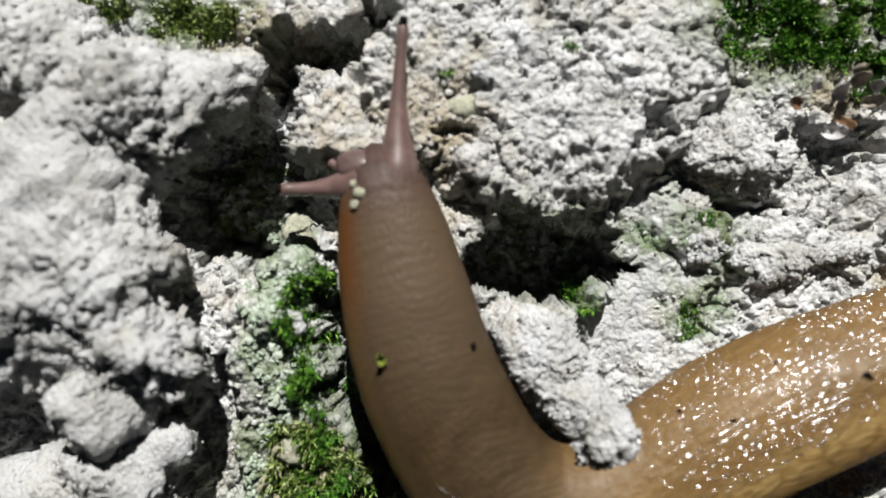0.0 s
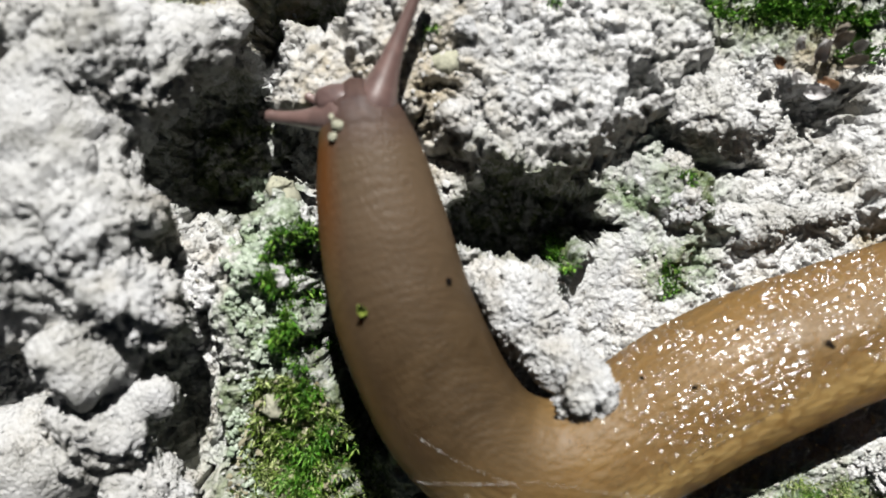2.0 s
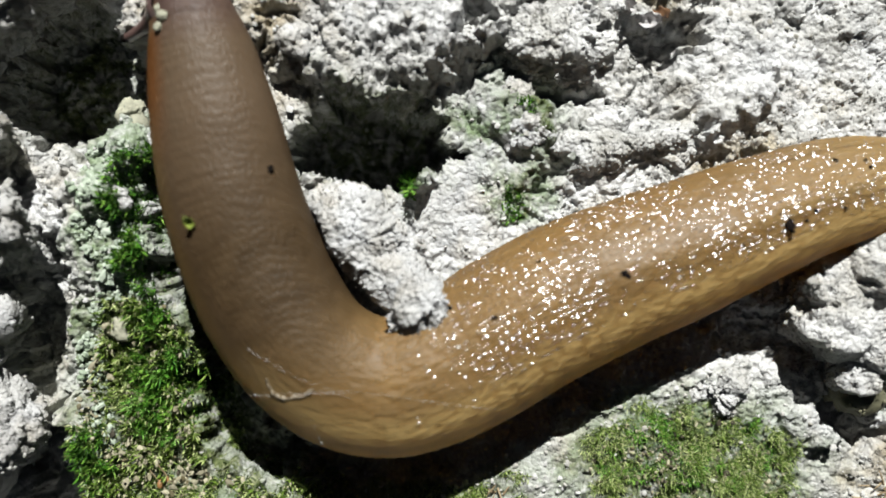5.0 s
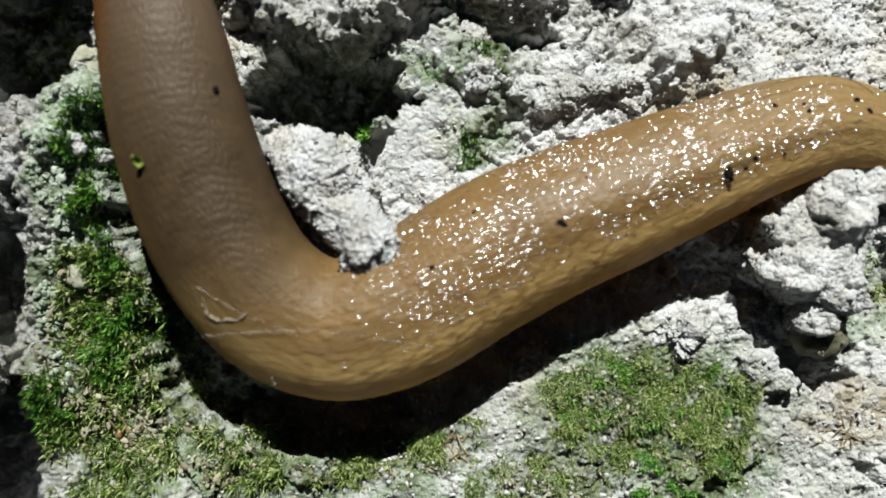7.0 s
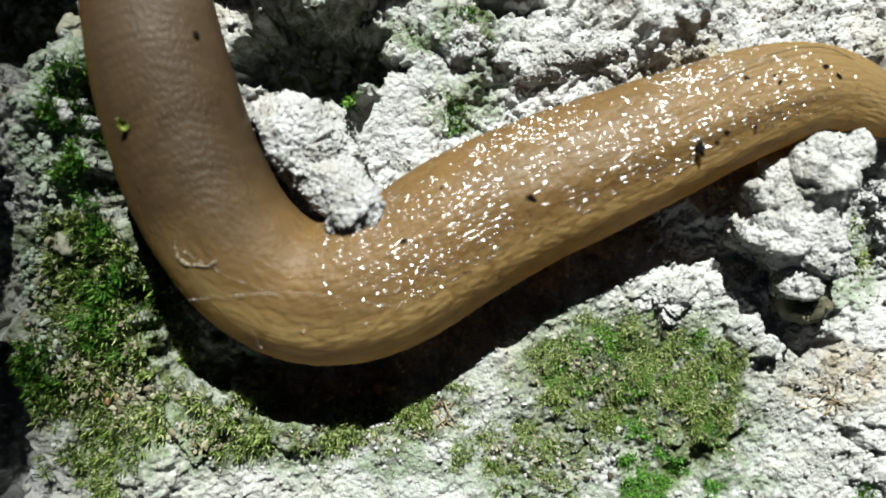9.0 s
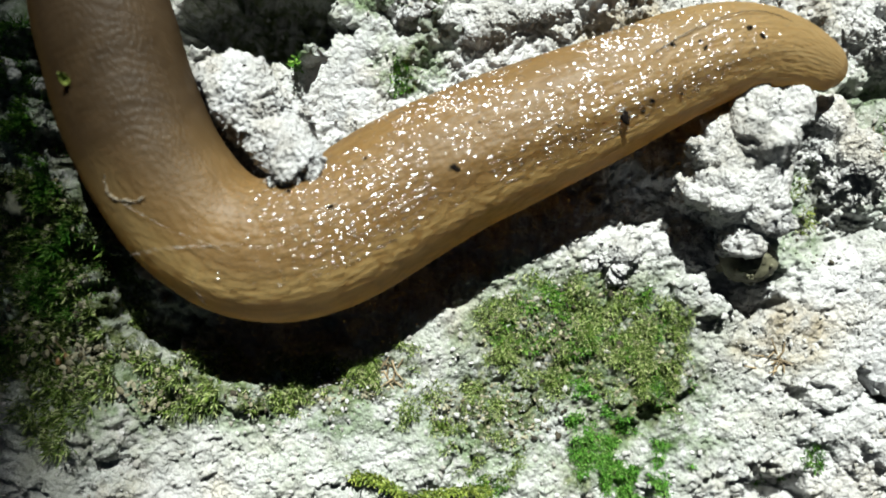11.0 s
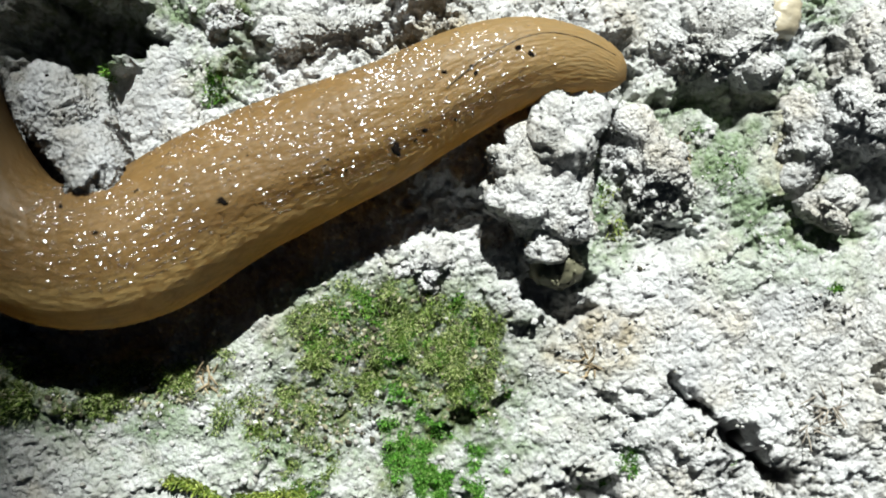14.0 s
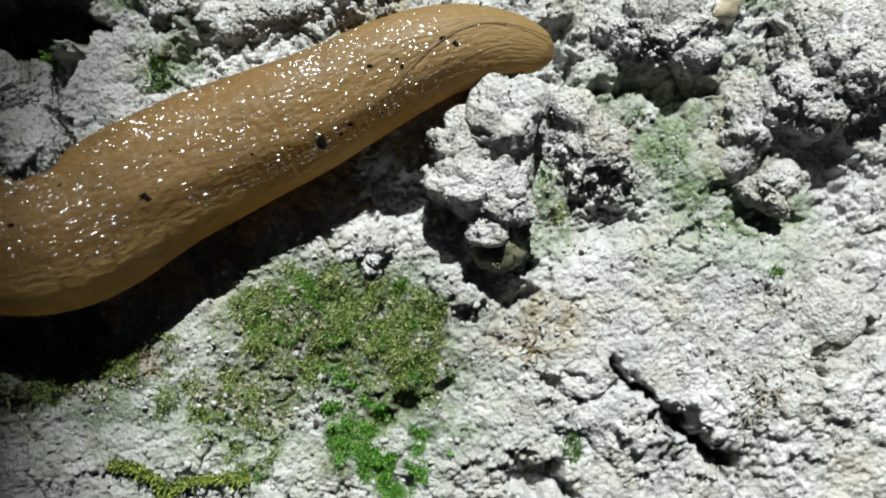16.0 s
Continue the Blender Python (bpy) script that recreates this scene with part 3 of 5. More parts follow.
def stone(name, lumps, level, label, category, material, grit=0, size=0.16, specks=0, **how):
    """A stone, with grains of its own crust stuck to it."""
    groups = lumps if isinstance(lumps[0], list) else [lumps]
    v, f = np.zeros((0, 3)), np.zeros((0, 3), int)
    for group in groups:
        w, g = lumpy(group, level, **how)
        v, f = np.concatenate([v, w]), np.concatenate([f, g + len(v)])
    smooth = np.ones(len(f), bool)
    if grit:
        rng = np.random.default_rng(how["seed"])
        w, g = BALLS[1]
        at = v[rng.integers(0, len(v), grit)]
        r = size * (0.4 + 1.0 * rng.power(0.6, grit) ** 2)
        p = at[:, None] + r[:, None, None] * w[None] * (1 + rng.uniform(-0.35, 0.35, (grit, len(w))))[..., None]
        f = np.concatenate([f, (g[None] + len(v) + (np.arange(grit) * len(w))[:, None, None]).reshape(-1, 3)])
        v = np.concatenate([v, p.reshape(-1, 3)])
        smooth = np.arange(len(f)) < len(smooth)
    me = mesh_of(name, v, f, material)
    me.polygons.foreach_set("use_smooth", smooth)
    ob = tagged(new(name, me), label, category)
    # dark mineral specks set in the upper face
    rng = np.random.default_rng(6)
    top = v[v[:, 2] > np.percentile(v[:, 2], 70)]
    for i in range(specks):
        w, g = BALLS[2]
        shape = w * rng.uniform(0.10, 0.22) * rng.uniform(0.6, 1.3, 3) * (1 + rng.uniform(-0.2, 0.2, (len(w), 1)))
        part("speck", mesh_of("speck", shape + top[rng.integers(len(top))], g, GRIT), ob, "dark mineral speck")
    return ob


# ---- stones ----
def build_stones():
    stone("boulder", [[(-30, 0.5, 4.0, 12.0, 10.0, 6.2, 0), (-24, 6, 4.0, 6, 6, 5.5, 0)], [(-19.0, -5.2, 5.4, 4.2, 4.0, 4.0, 0), (-22, -9.0, 4.4, 4.0, 3.0, 4.0, 0)], [(-21, 10.2, 4.2, 6.0, 4.6, 4.8, 0), (-16.2, 11.8, 3.4, 3.8, 2.7, 3.8, 0)], [(-22.6, 0.4, 5.6, 6.0, 6.5, 4.8, 0)], [(-27, 14, 4.4, 6, 4, 4.4, 0)]],
          6, "large pale grey limestone boulder with a pitted crust", "boulder", PALE, crumb=0.85, bulge=0.8, seed=5, grit=2500, size=0.2)
    stone("rock", [(-22.0, -14.6, 2.2, 5.2, 3.2, 3.2, 20), (-18.0, -12.2, 3.2, 2.0, 1.7, 2.2, 0), (-27, -16.5, 2.0, 5.0, 4.0, 3.0, 0)],
          5, "pale grey limestone lump below the boulder", "rock", PALE, crumb=0.9, bulge=0.8, seed=21, grit=700, size=0.22)
    stone("rock", [(-18.6, -20.0, 1.6, 3.0, 3.2, 3.6, 0), (-21.0, -23.5, 1.0, 3.0, 3.0, 3.0, 0)], 5, "pale limestone lump beside a dark moss hollow", "rock", PALE, crumb=0.8, bulge=0.6, seed=27, grit=500, size=0.2)
    stone("rock", [(-13.0, 13.2, 4.2, 1.7, 1.6, 1.8, 0)], 4, "small pale crumb of rock beside a dark hollow", "rock", STONE, crumb=0.8, bulge=0.4, seed=33)
    stone("mortar_fragment", [[(8.2, -6.8, 2.4, 4.9, 2.5, 2.8, -52), (5.2, -3.8, 1.4, 2.2, 1.9, 1.8, 0)], [(11.4, -11.1, 4.8, 2.2, 2.2, 2.7, 0), (10.0, -9.4, 3.6, 2.8, 2.4, 2.6, -52)]],
          7, "blocky pale grey mortar fragment wedged against the slug", "stone", STONE, crumb=0.75, bulge=0.3, grit=3200, size=0.10, seed=44, blunt=3.0, specks=9)
    stone("stone", [[(44.3, -7.6, 0.6, 2.8, 3.3, 4.2, -12)], [(41.2, -12.6, 0.0, 3.0, 2.0, 3.9, -18)], [(44.4, -13.4, 0.4, 2.1, 2.3, 3.2, 10)], [(42.9, -15.9, 0.2, 1.7, 1.4, 2.4, 0)], [(40.2, -9.9, 0.2, 1.6, 1.5, 3.2, 0)], [(43.0, -11.0, -0.4, 3.6, 4.6, 4.0, 0)]],
          5, "knobbly pale limestone stone under the slug's tail", "stone", STONE, crumb=0.62, bulge=0.35, grit=3000, size=0.11, seed=55, blunt=3.2)
    stone("stone", [(43.9, -17.2, -0.9, 1.5, 1.2, 1.7, 0)], 4, "small olive-grey stone below a larger one", "stone", OLIVE_STONE, crumb=0.7, bulge=0.5, seed=58, blunt=3.0, grit=250, size=0.12)
    stone("pebble", [(65.0, -12.6, -1.6, 2.0, 1.5, 1.6, 25), (65.4, -13.9, -1.6, 1.2, 1.2, 1.5, 0), (66.0, -11.6, -1.6, 1.4, 1.0, 1.3, 0)], 5, "cream angular pebble set in the crust", "pebble", STONE, crumb=0.6, bulge=0.5, seed=60, blunt=3.5, grit=300, size=0.1)
    for lumps, level, label, seed, grit in (
            ([(51.3, -10.0, -2.4, 3.0, 3.6, 2.7, 15), (50.4, -7.4, -1.6, 1.9, 1.8, 2.3, 0), (52.4, -12.4, -2.4, 2.0, 1.7, 2.0, 0)], 6, "crumbly grey limestone lump beside a knobbly stone", 101, 2600),
            ([(56.0, -1.0, -2.4, 5.2, 2.3, 3.4, 4), (52.6, -0.4, -2.2, 2.4, 2.0, 2.8, 0), (59.4, -2.2, -2.2, 2.4, 1.7, 3.0, 0), (57.0, 1.2, -2.0, 3.4, 2.2, 3.4, 0)], 6, "overhanging ragged limestone crag above a dark gap", 102, 2600),
            ([(70.5, -2.6, -2.8, 5.4, 5.8, 5.4, 0), (66.4, -5.4, -2.4, 2.6, 3.0, 4.0, 0), (68.6, -7.0, -2.2, 3.0, 2.0, 4.0, 0)], 6, "large pale rounded limestone lump with a crumbly edge", 103, 2600),
            ([(63.4, -7.4, -2.6, 1.7, 3.0, 2.6, 0), (63.0, -10.0, -2.6, 1.4, 1.4, 2.0, 0)], 5, "greenish crumbly rock nub between two lumps", 104, 900),
            ([(21.2, 8.2, -0.2, 4.3, 2.7, 3.0, -10), (18.6, 9.2, 0.0, 2.2, 2.0, 2.6, 0), (24.2, 7.6, -0.4, 2.0, 2.0, 2.4, 0), (21.0, 6.4, -0.4, 3.2, 1.2, 2.4, -8)], 6, "rounded pale crust lump above a dark gap", 105, 2600),
            ([(27.0, 0.8, -1.4, 4.8, 1.9, 2.8, 8), (23.6, 0.2, -1.2, 2.0, 1.6, 2.4, 0), (30.6, 1.6, -1.4, 2.4, 1.8, 2.5, 0)], 6, "pale crumbly ridge lump along the slug's back", 106, 2600),
            ([(33.6, -17.2, -1.9, 2.2, 1.5, 2.3, 10), (34.4, -18.4, -1.8, 1.4, 1.3, 1.9, 0), (31.8, -17.8, -1.8, 1.2, 1.1, 1.8, 0)], 5, "small pale blocky rock at the edge of a shadow", 107, 900),
            ([(19.0, 2.0, -0.6, 1.9, 2.4, 2.0, 0), (18.4, 4.4, -0.4, 1.4, 1.3, 1.9, 0)], 5, "greenish crumbly rock nub beside a hole", 108, 900)):
        stone("rock", lumps, level, label, "rock", STONE, crumb=0.9, bulge=0.7, seed=seed, grit=grit, size=0.11)
    stone("stone", [(69.4, -22.4, -3.9, 3.8, 3.1, 2.4, -20), (67.6, -21.2, -3.9, 2.4, 2.0, 2.0, 0)], 5, "smooth rounded pinkish-white stone bedded in the crust", "stone", STONE, crumb=0.3, bulge=0.5, seed=63)
    stone("pebble", [(66.6, -18.6, -3.6, 1.7, 1.3, 1.5, 20)], 4, "small rounded pale pebble bedded in the crust", "pebble", PALE, crumb=0.14, bulge=0.25, seed=64)
    stone("quartz_pebble", [(60.0, 1.8, -1.2, 2.9, 2.3, 1.9, 0)], 5, "honey-coloured translucent pebble set in the crust", "pebble", QUARTZ, crumb=0.22, bulge=0.7, seed=61, blunt=3.0)
    stone("pebble", [(1.9, 10.9, 3.6, 1.3, 0.9, 0.7, 5)], 4, "small cream pebble stuck in the crust", "pebble", LICHEN, crumb=0.2, bulge=0.2, seed=62)
    for x, y, r, s in ((-9.6, 2.6, 1.25, 70), (-8.2, 0.6, 0.6, 71), (3.3, 13.2, 0.9, 72), (2.6, 7.4, 1.0, 73), (-10.4, -13.0, 0.9, 74), (-9.6, -3.6, 0.7, 75)):
        z = float(ground_at(x, y)[0])
        stone("crumb", [(x, y, z + 0.3 * r, r, r * 0.9, r * 0.8, 30), (x + 0.5 * r, y - 0.7 * r, z + 0.3 * r, 0.7 * r, 0.7 * r, 0.7 * r, 0)],
              4, "pale crumb of limestone lying on the crust", "crumb", LICHEN if s in (70, 74) else STONE, crumb=0.35, bulge=0.3, seed=s)


build_stones()


# ---- the slug ----
# its way over the rock, from behind the tail to beyond the head
WAY = [(72, -16, 3.6), (64, -12, 3.2), (58, -8.6, 2.9), (53.5, -6.2, 2.4), (49.5, -4.3, 2.5), (46.6, -2.9, 2.8), (43.4, -2.3, 3), (39.5, -3, 3), (35.3, -4.6, 2.9),
       (31.1, -6.4, 2.9), (27.3, -7.9, 2.9), (23.5, -9.5, 2.9), (20.4, -11, 3), (17.4, -12.7, 3.1), (14.6, -14.6, 3.2), (12.0, -16.0, 3.8), (9.0, -16.8, 3.9), (6.2, -16.1, 4.1),
       (3.7, -14.3, 4.3), (1.7, -11.4, 4.5), (0.1, -8.2, 4.7), (-1.0, -5.0, 4.9), (-1.85, -1.7, 5.1), (-2.6, 2.0, 5.3), (-3.4, 6.0, 5.4), (-4.4, 10.0, 5.6),
       (-5.4, 14, 6.2), (-6.5, 19, 6.6), (-7.5, 25, 6.4), (-8, 32, 6.2)]


class Way:
    def __init__(self, knots):
        k = np.array(knots, float)
        # a smooth line through the knots
        pts = []
        for i in range(1, len(k) - 2):
            for u in np.linspace(0, 1, 24, endpoint=False):
                a, b, c, d = k[i - 1 : i + 3]
                pts.append(0.5 * (2 * b + (c - a) * u + (2 * a - 5 * b + 4 * c - d) * u**2 + (3 * b - a - 3 * c + d) * u**3))
        p = np.array(pts)
        for _ in range(2):
            p = np.stack([np.convolve(np.pad(p[:, n], 14, mode="reflect", reflect_type="odd"), np.ones(29) / 29, "valid") for n in range(3)], -1)
        self.p = p
        self.s = np.r_[0, np.cumsum(np.linalg.norm(np.diff(self.p, axis=0), axis=1))]

    def at(self, s):
        return np.array([np.interp(s, self.s, self.p[:, n]) for n in range(3)])

    def near(self, x):
        """The length along the way at which it first passes x on its way to the left."""
        return float(self.s[np.argmax(self.p[:, 0] <= x)])

    def turn(self, s, roll=0.0):
        t = self.at(s + 1.0) - self.at(s - 1.0)
        t /= np.linalg.norm(t)
        side = np.cross((0, 0, 1), t)
        side /= np.linalg.norm(side)
        m = Matrix((t, side, np.cross(t, side))).transposed().to_4x4()
        return m @ Matrix.Rotation(radians(roll), 4, "X")


ROUTE = Way(WAY)
TAIL = ROUTE.near(54.2)
GIRTH_D = (0, 0.35, 1.0, 2.2, 4, 7, 10, 17, 24, 31, 38, 42, 46, 51, 56, 63, 68, 71, 74, 76, 77.5, 78.4, 79)
GIRTH_A = (0.05, 0.9, 1.5, 2.0, 2.45, 3.12, 3.6, 4.32, 4.95, 5.3, 5.3, 5.05, 4.85, 4.82, 4.85, 4.75, 4.4, 4.0, 3.45, 2.9, 2.3, 1.5, 0.1)
LENGTH = 79.0


def girth(d):
    k = np.linspace(-1.2, 1.2, 7)
    return float(np.mean([np.interp(np.clip(d + (i if 2 < d < LENGTH - 3 else 0), 0, LENGTH), GIRTH_D, GIRTH_A) for i in k]))


def keel_rise(d):
    return 0.055 * float(ramp(d, 3, 8) * (1 - ramp(d, 24, 34)))


def moved(d, t):
    """How far along the way the body's point d from the tail has come at t seconds."""
    return TAIL + d + (0.43 + 0.21 * float(ramp(d, 3.0, 34.0))) * t


def drift(d, t):
    """How far the hind body slides down the slope beside its way, in millimetres."""
    return -0.78 * float(ramp(t, 9.0, 14.5) * ramp(d, 9.0, 20.0) * (1 - ramp(d, 33.0, 41.0)))


def rolled(d, t):
    """The turn of the body round its own line: the hind body twists as it draws over the stone."""
    return (1.0 - float(ramp(d, 12.0, 50.0))) * float(ramp(d, 0.0, 12.0) * 0.6 + 0.4) * -3.4 * (t - 6.0)


PITCH = 0.5
SLICES = []


def hide_relief(d, u):
    """Height of the skin's relief (millimetres) and the depth of its grooves (0 to 1), by length and way round."""
    hind = 1 - ramp(d, 45.0, 52.0)
    wave = u + 0.30 * rough(d, u, None, 2.4, 2, 301)
    near, second = cells(d / 1.9, wave / 0.52, None, 1.0, 303)
    groove = 1 - ramp(second - near, 0.04, 0.34)
    rings = np.sin(2 * math.pi * (np.hypot(d - 51.0, 1.15 * (u - 7.5)) + 0.35 * rough(d, u, None, 2.2, 2, 307)) / 0.62)
    flank = ramp(7.3 - u, 2.0, 5.0)
    lift = 0.05 * rough(d, 0.6 * u, None, 4.0, 2, 309) - hind * 0.034 * (1 - 0.7 * flank) * groove + 0.010 * (1 - hind) * rings
    # the fold where the flank turns under
    lift = lift + 0.07 * hind * ramp(d, 8, 16) * np.exp(-(((7.3 - u - 3.2) / 0.7) ** 2))
    return lift, hind * groove + (1 - hind) * (0.5 - 0.5 * rings) * ramp(d, 45.0, 55.0) * 0.5


def build_slug():
    slug = new("slug")
    tagged(slug, "golden brown wet slug creeping over the rock", "slug")
    n_round = 150
    th = np.linspace(0, 2 * math.pi, n_round, endpoint=False) - math.pi / 2
    u = (th + math.pi / 2) * 4.65 - 7.3
    c, s = np.cos(th), np.sin(th)
    count = int(LENGTH / PITCH)
    for i in range(count):
        d0 = (i + 0.5) * PITCH
        ls = np.linspace(-1.0, 1.0, 5) * PITCH
        if i == 0:
            ls = np.array([-0.25, -0.245, -0.23, -0.2, -0.15, -0.05, 0.15, 0.5])
        if i == count - 1:
            ls = np.array([-0.5, -0.15, 0.05, 0.15, 0.2, 0.23, 0.245, 0.25])
        verts, along, grooves = [], [], []
        for l in ls:
            d = min(max(d0 + l, 0.0), LENGTH)
            a = girth(d) * (1 - 0.006 * max(0.0, abs(l) / PITCH - 0.5))
            flat = float(ramp(d, 30, 52))
            b = a * (0.86 - 0.04 * flat)
            lift, groove = hide_relief(np.full(n_round, d), u)
            lift = lift * min(1.0, a / 2.5)
            yy = (a + lift) * c
            zz = np.where(s > 0, (b + lift) * s, b * s * (1 - 0.12 * flat))
            zz = zz + keel_rise(d) * a * np.exp(-(((th - math.pi / 2) / 0.22) ** 2))
            verts.append(np.stack([np.full(n_round, l), yy, zz], -1))
            along.append(d)
            grooves.append(groove)
        nl = len(ls)
        idx = np.arange(nl * n_round).reshape(nl, n_round)
        nxt = np.roll(idx, -1, axis=1)
        faces = np.stack([idx[:-1], idx[1:], nxt[1:], nxt[:-1]], -1).reshape(-1, 4)[:, ::-1]
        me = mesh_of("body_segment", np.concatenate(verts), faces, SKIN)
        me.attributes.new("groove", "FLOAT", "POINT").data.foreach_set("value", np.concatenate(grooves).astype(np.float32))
        layer = me.uv_layers.new(name="skin")
        loops = np.zeros(len(me.loops), np.int32)
        me.loops.foreach_get("vertex_index", loops)
        ring, col = loops // n_round, loops % n_round
        wrap = (col.reshape(-1, 4).max(1) == n_round - 1) & (col.reshape(-1, 4).min(1) == 0)
        colf = col.astype(float)
        colf[(np.repeat(wrap, 4)) & (col == 0)] = n_round
        uv = np.stack([np.array(along)[ring], colf / n_round * 2 * math.pi * 4.65 - 7.3], -1)
        layer.data.foreach_set("uv", uv.astype(np.float32).ravel())
        SLICES.append((d0, part("body_segment", me, slug)))
    return slug


SLUG = build_slug()


def head_point(t, ahead=0.0):
    """The middle of the brow, in metres."""
    return Vector(ROUTE.at(moved(LENGTH - 2.6 + ahead, t)) * MM)


def tube(points, radii, sides=10):
    """A closed round tube through points, in millimetres."""
    p, v = np.array(points, float), []
    for i in range(len(p)):
        t = p[min(i + 1, len(p) - 1)] - p[max(i - 1, 0)]
        t /= np.linalg.norm(t)
        a = np.cross(t, (0.31, 0.2, 0.93))
        a /= np.linalg.norm(a)
        b = np.cross(t, a)
        th = np.linspace(0, 2 * math.pi, sides, endpoint=False)
        v.append(p[i] + radii[i] * (np.cos(th)[:, None] * a + np.sin(th)[:, None] * b))
    n = np.arange(len(p) * sides).reshape(len(p), sides)
    m = np.roll(n, -1, axis=1)
    f = np.stack([n[:-1], m[:-1], m[1:], n[1:]], -1).reshape(-1, 4)
    return np.concatenate(v), f


TENTACLES = {}


def build_head():
    skin = plain("dusky_tentacle_skin", (0.15, 0.092, 0.082), 0.4, 900, 0.25, 0.4, 0.00008, coat=0.6)
    for name, length, r0, r1 in (("right", 9.6, 1.45, 0.36), ("left", 5.4, 1.45, 0.42), ("lower", 2.0, 0.55, 0.3)):
        u = np.linspace(-0.12, 1, 22)
        pts = np.stack([u * length, 0.25 * np.sin(u * 2.2), 0 * u], -1)
        rad = r1 + (r0 - r1) * (1 - np.clip(u, 0, 1)) ** 3 + 0.2 * r1 * np.exp(-(((u - 0.94) / 0.05) ** 2))
        rad[-1], rad[-2] = 0.03, rad[-2] * 0.7
        v, f = tube(pts, rad, 18)
        ob = part("tentacle" if name != "lower" else "lower_tentacle", mesh_of("tentacle", v, f, skin), SLUG, "dusky purplish tentacle")
        TENTACLES[name] = ob
        if name != "lower":
            v, f = BALLS[2]
            part("eye_spot", mesh_of("eye_spot", v * 0.3 + (length * 0.965, 0.25 * math.sin(2.2 * 0.965), 0.22), f, GRIT), ob, "black eye spot")


build_head()


BROWS = []


def build_brows():
    """Rounded lobes from which the tentacles rise."""
    skin = plain("dusky_brow_skin", (0.125, 0.078, 0.072), 0.4, 900, 0.25, 0.4, 0.00008, coat=0.15)
    v, f = BALLS[4]
    for at, size, turn in (((-0.9, 0.7, 0.35), (2.1, 1.3, 1.35), -14.0), ((0.8, 0.8, 0.4), (1.3, 1.6, 1.35), 8.0)):
        p = v * size * (1 + 0.05 * rough(*(v.T * 2.0), 1.0, 2, 9))[:, None]
        ob = part("brow", mesh_of("brow", p, f, skin), SLUG, "dusky purplish brow")
        BROWS.append((ob, at, turn))


build_brows()


def on_skin(x, y, t):
    """The segment under a place seen from above at t, and the place on its skin in the segment's space (millimetres)."""
    best = min(range(len(ROUTE.s)), key=lambda i: (ROUTE.p[i, 0] - x) ** 2 + (ROUTE.p[i, 1] - y) ** 2)
    s = ROUTE.s[best]
    d, ob = min(SLICES, key=lambda e: abs(moved(e[0], t) - s))
    m = ROUTE.turn(moved(d, t), rolled(d, t)).to_3x3()
    local = m.inverted() @ (Vector((x, y, 0)) - Vector((*ROUTE.p[best][:2], 0)))
    up = m.inverted() @ Vector((0, 0, 1))
    a = girth(d)
    # climb to the skin
    for k in np.linspace(8, 0, 161):
        q = local + up * k
        if (q.y / a) ** 2 + ((q.z - keel_rise(d) * a * math.exp(-((q.y / (0.22 * a)) ** 2))) / (a * 0.86)) ** 2 <= 1:
            break
    return ob, Vector((s - moved(d, t), q.y, q.z)), up


def build_grit():
    rng = np.random.default_rng(4)
    spots = ((34.2, -6.7, 9.0, 0.62, "curl"), (22.7, -10.2, 9.0, 0.52, "chip"), (35.5, -6.4, 9.0, 0.2, ""), (17.0, -9.6, 9.0, 0.22, ""), (14.3, -13.2, 9.0, 0.24, ""),
             (42.8, -1.4, 9.0, 0.3, ""), (37.7, -4.1, 14.0, 0.2, ""), (41.4, -2.8, 14.0, 0.28, ""), (36.2, -7.0, 14.0, 0.15, ""), (30.9, -8.2, 9.0, 0.14, ""), (39.2, -0.9, 5.0, 0.24, ""),
             (41.1, -0.9, 5.0, 0.18, ""), (37.6, -4.3, 5.0, 0.24, ""), (31.5, -5.8, 5.0, 0.15, ""), (2.3, -3.9, 1.5, 0.3, ""), (15.1, -9.8, 1.5, 0.2, ""), (27.0, -9.6, 9.0, 0.1, ""), (24.5, -7.2, 9.0, 0.1, ""))
    for x, y, t, r, kind in spots:
        ob, at, up = on_skin(x, y, t)
        v, f = BALLS[3]
        p = v * (r, r * 0.62, r * 0.24)
        if kind == "curl":
            p = v * (r * 1.05, r * 0.5, r * 0.2)
            p[:, 1] += 0.55 * p[:, 0] ** 2
        if kind == "chip":
            p = v * (r * 0.9, r * 0.45, r * 0.2)
            p[:, 1] += 0.4 * np.abs(p[:, 0])
        p = p + 0.12 * r * rough(*(v.T * 3 + 10 * len(f) * r), 1.0, 2, 5)[:, None] * v
        turn = float(rng.uniform(0, 6.28)) if not kind else (1.3 if kind == "curl" else -0.5)
        c, s = math.cos(turn), math.sin(turn)
        p = p @ np.array([[c, -s, 0], [s, c, 0], [0, 0, 1]]).T
        lift = np.array(Vector((0, 0, 1)).rotation_difference(up).to_matrix())
        part("grit", mesh_of("grit", p @ lift.T + np.array(at), f, GRIT), ob, "black fleck of grit")
    # a crumb of lichen carried on the brow
    for x, y, r in ((-4.6, 4.9, 0.36), (-4.9, 4.2, 0.30), (-5.0, 5.4, 0.26)):
        ob, at, up = on_skin(x, y, 0.0)
        v, f = BALLS[3]
        p = v * r * (1 + 0.3 * rough(*(v.T * 2.0 + 40 * r), 1.0, 3, 6))[:, None]
        part("lichen_crumb", mesh_of("lichen_crumb", p + np.array(at), f, LICHEN), ob, "pale lichen crumb")


build_grit()


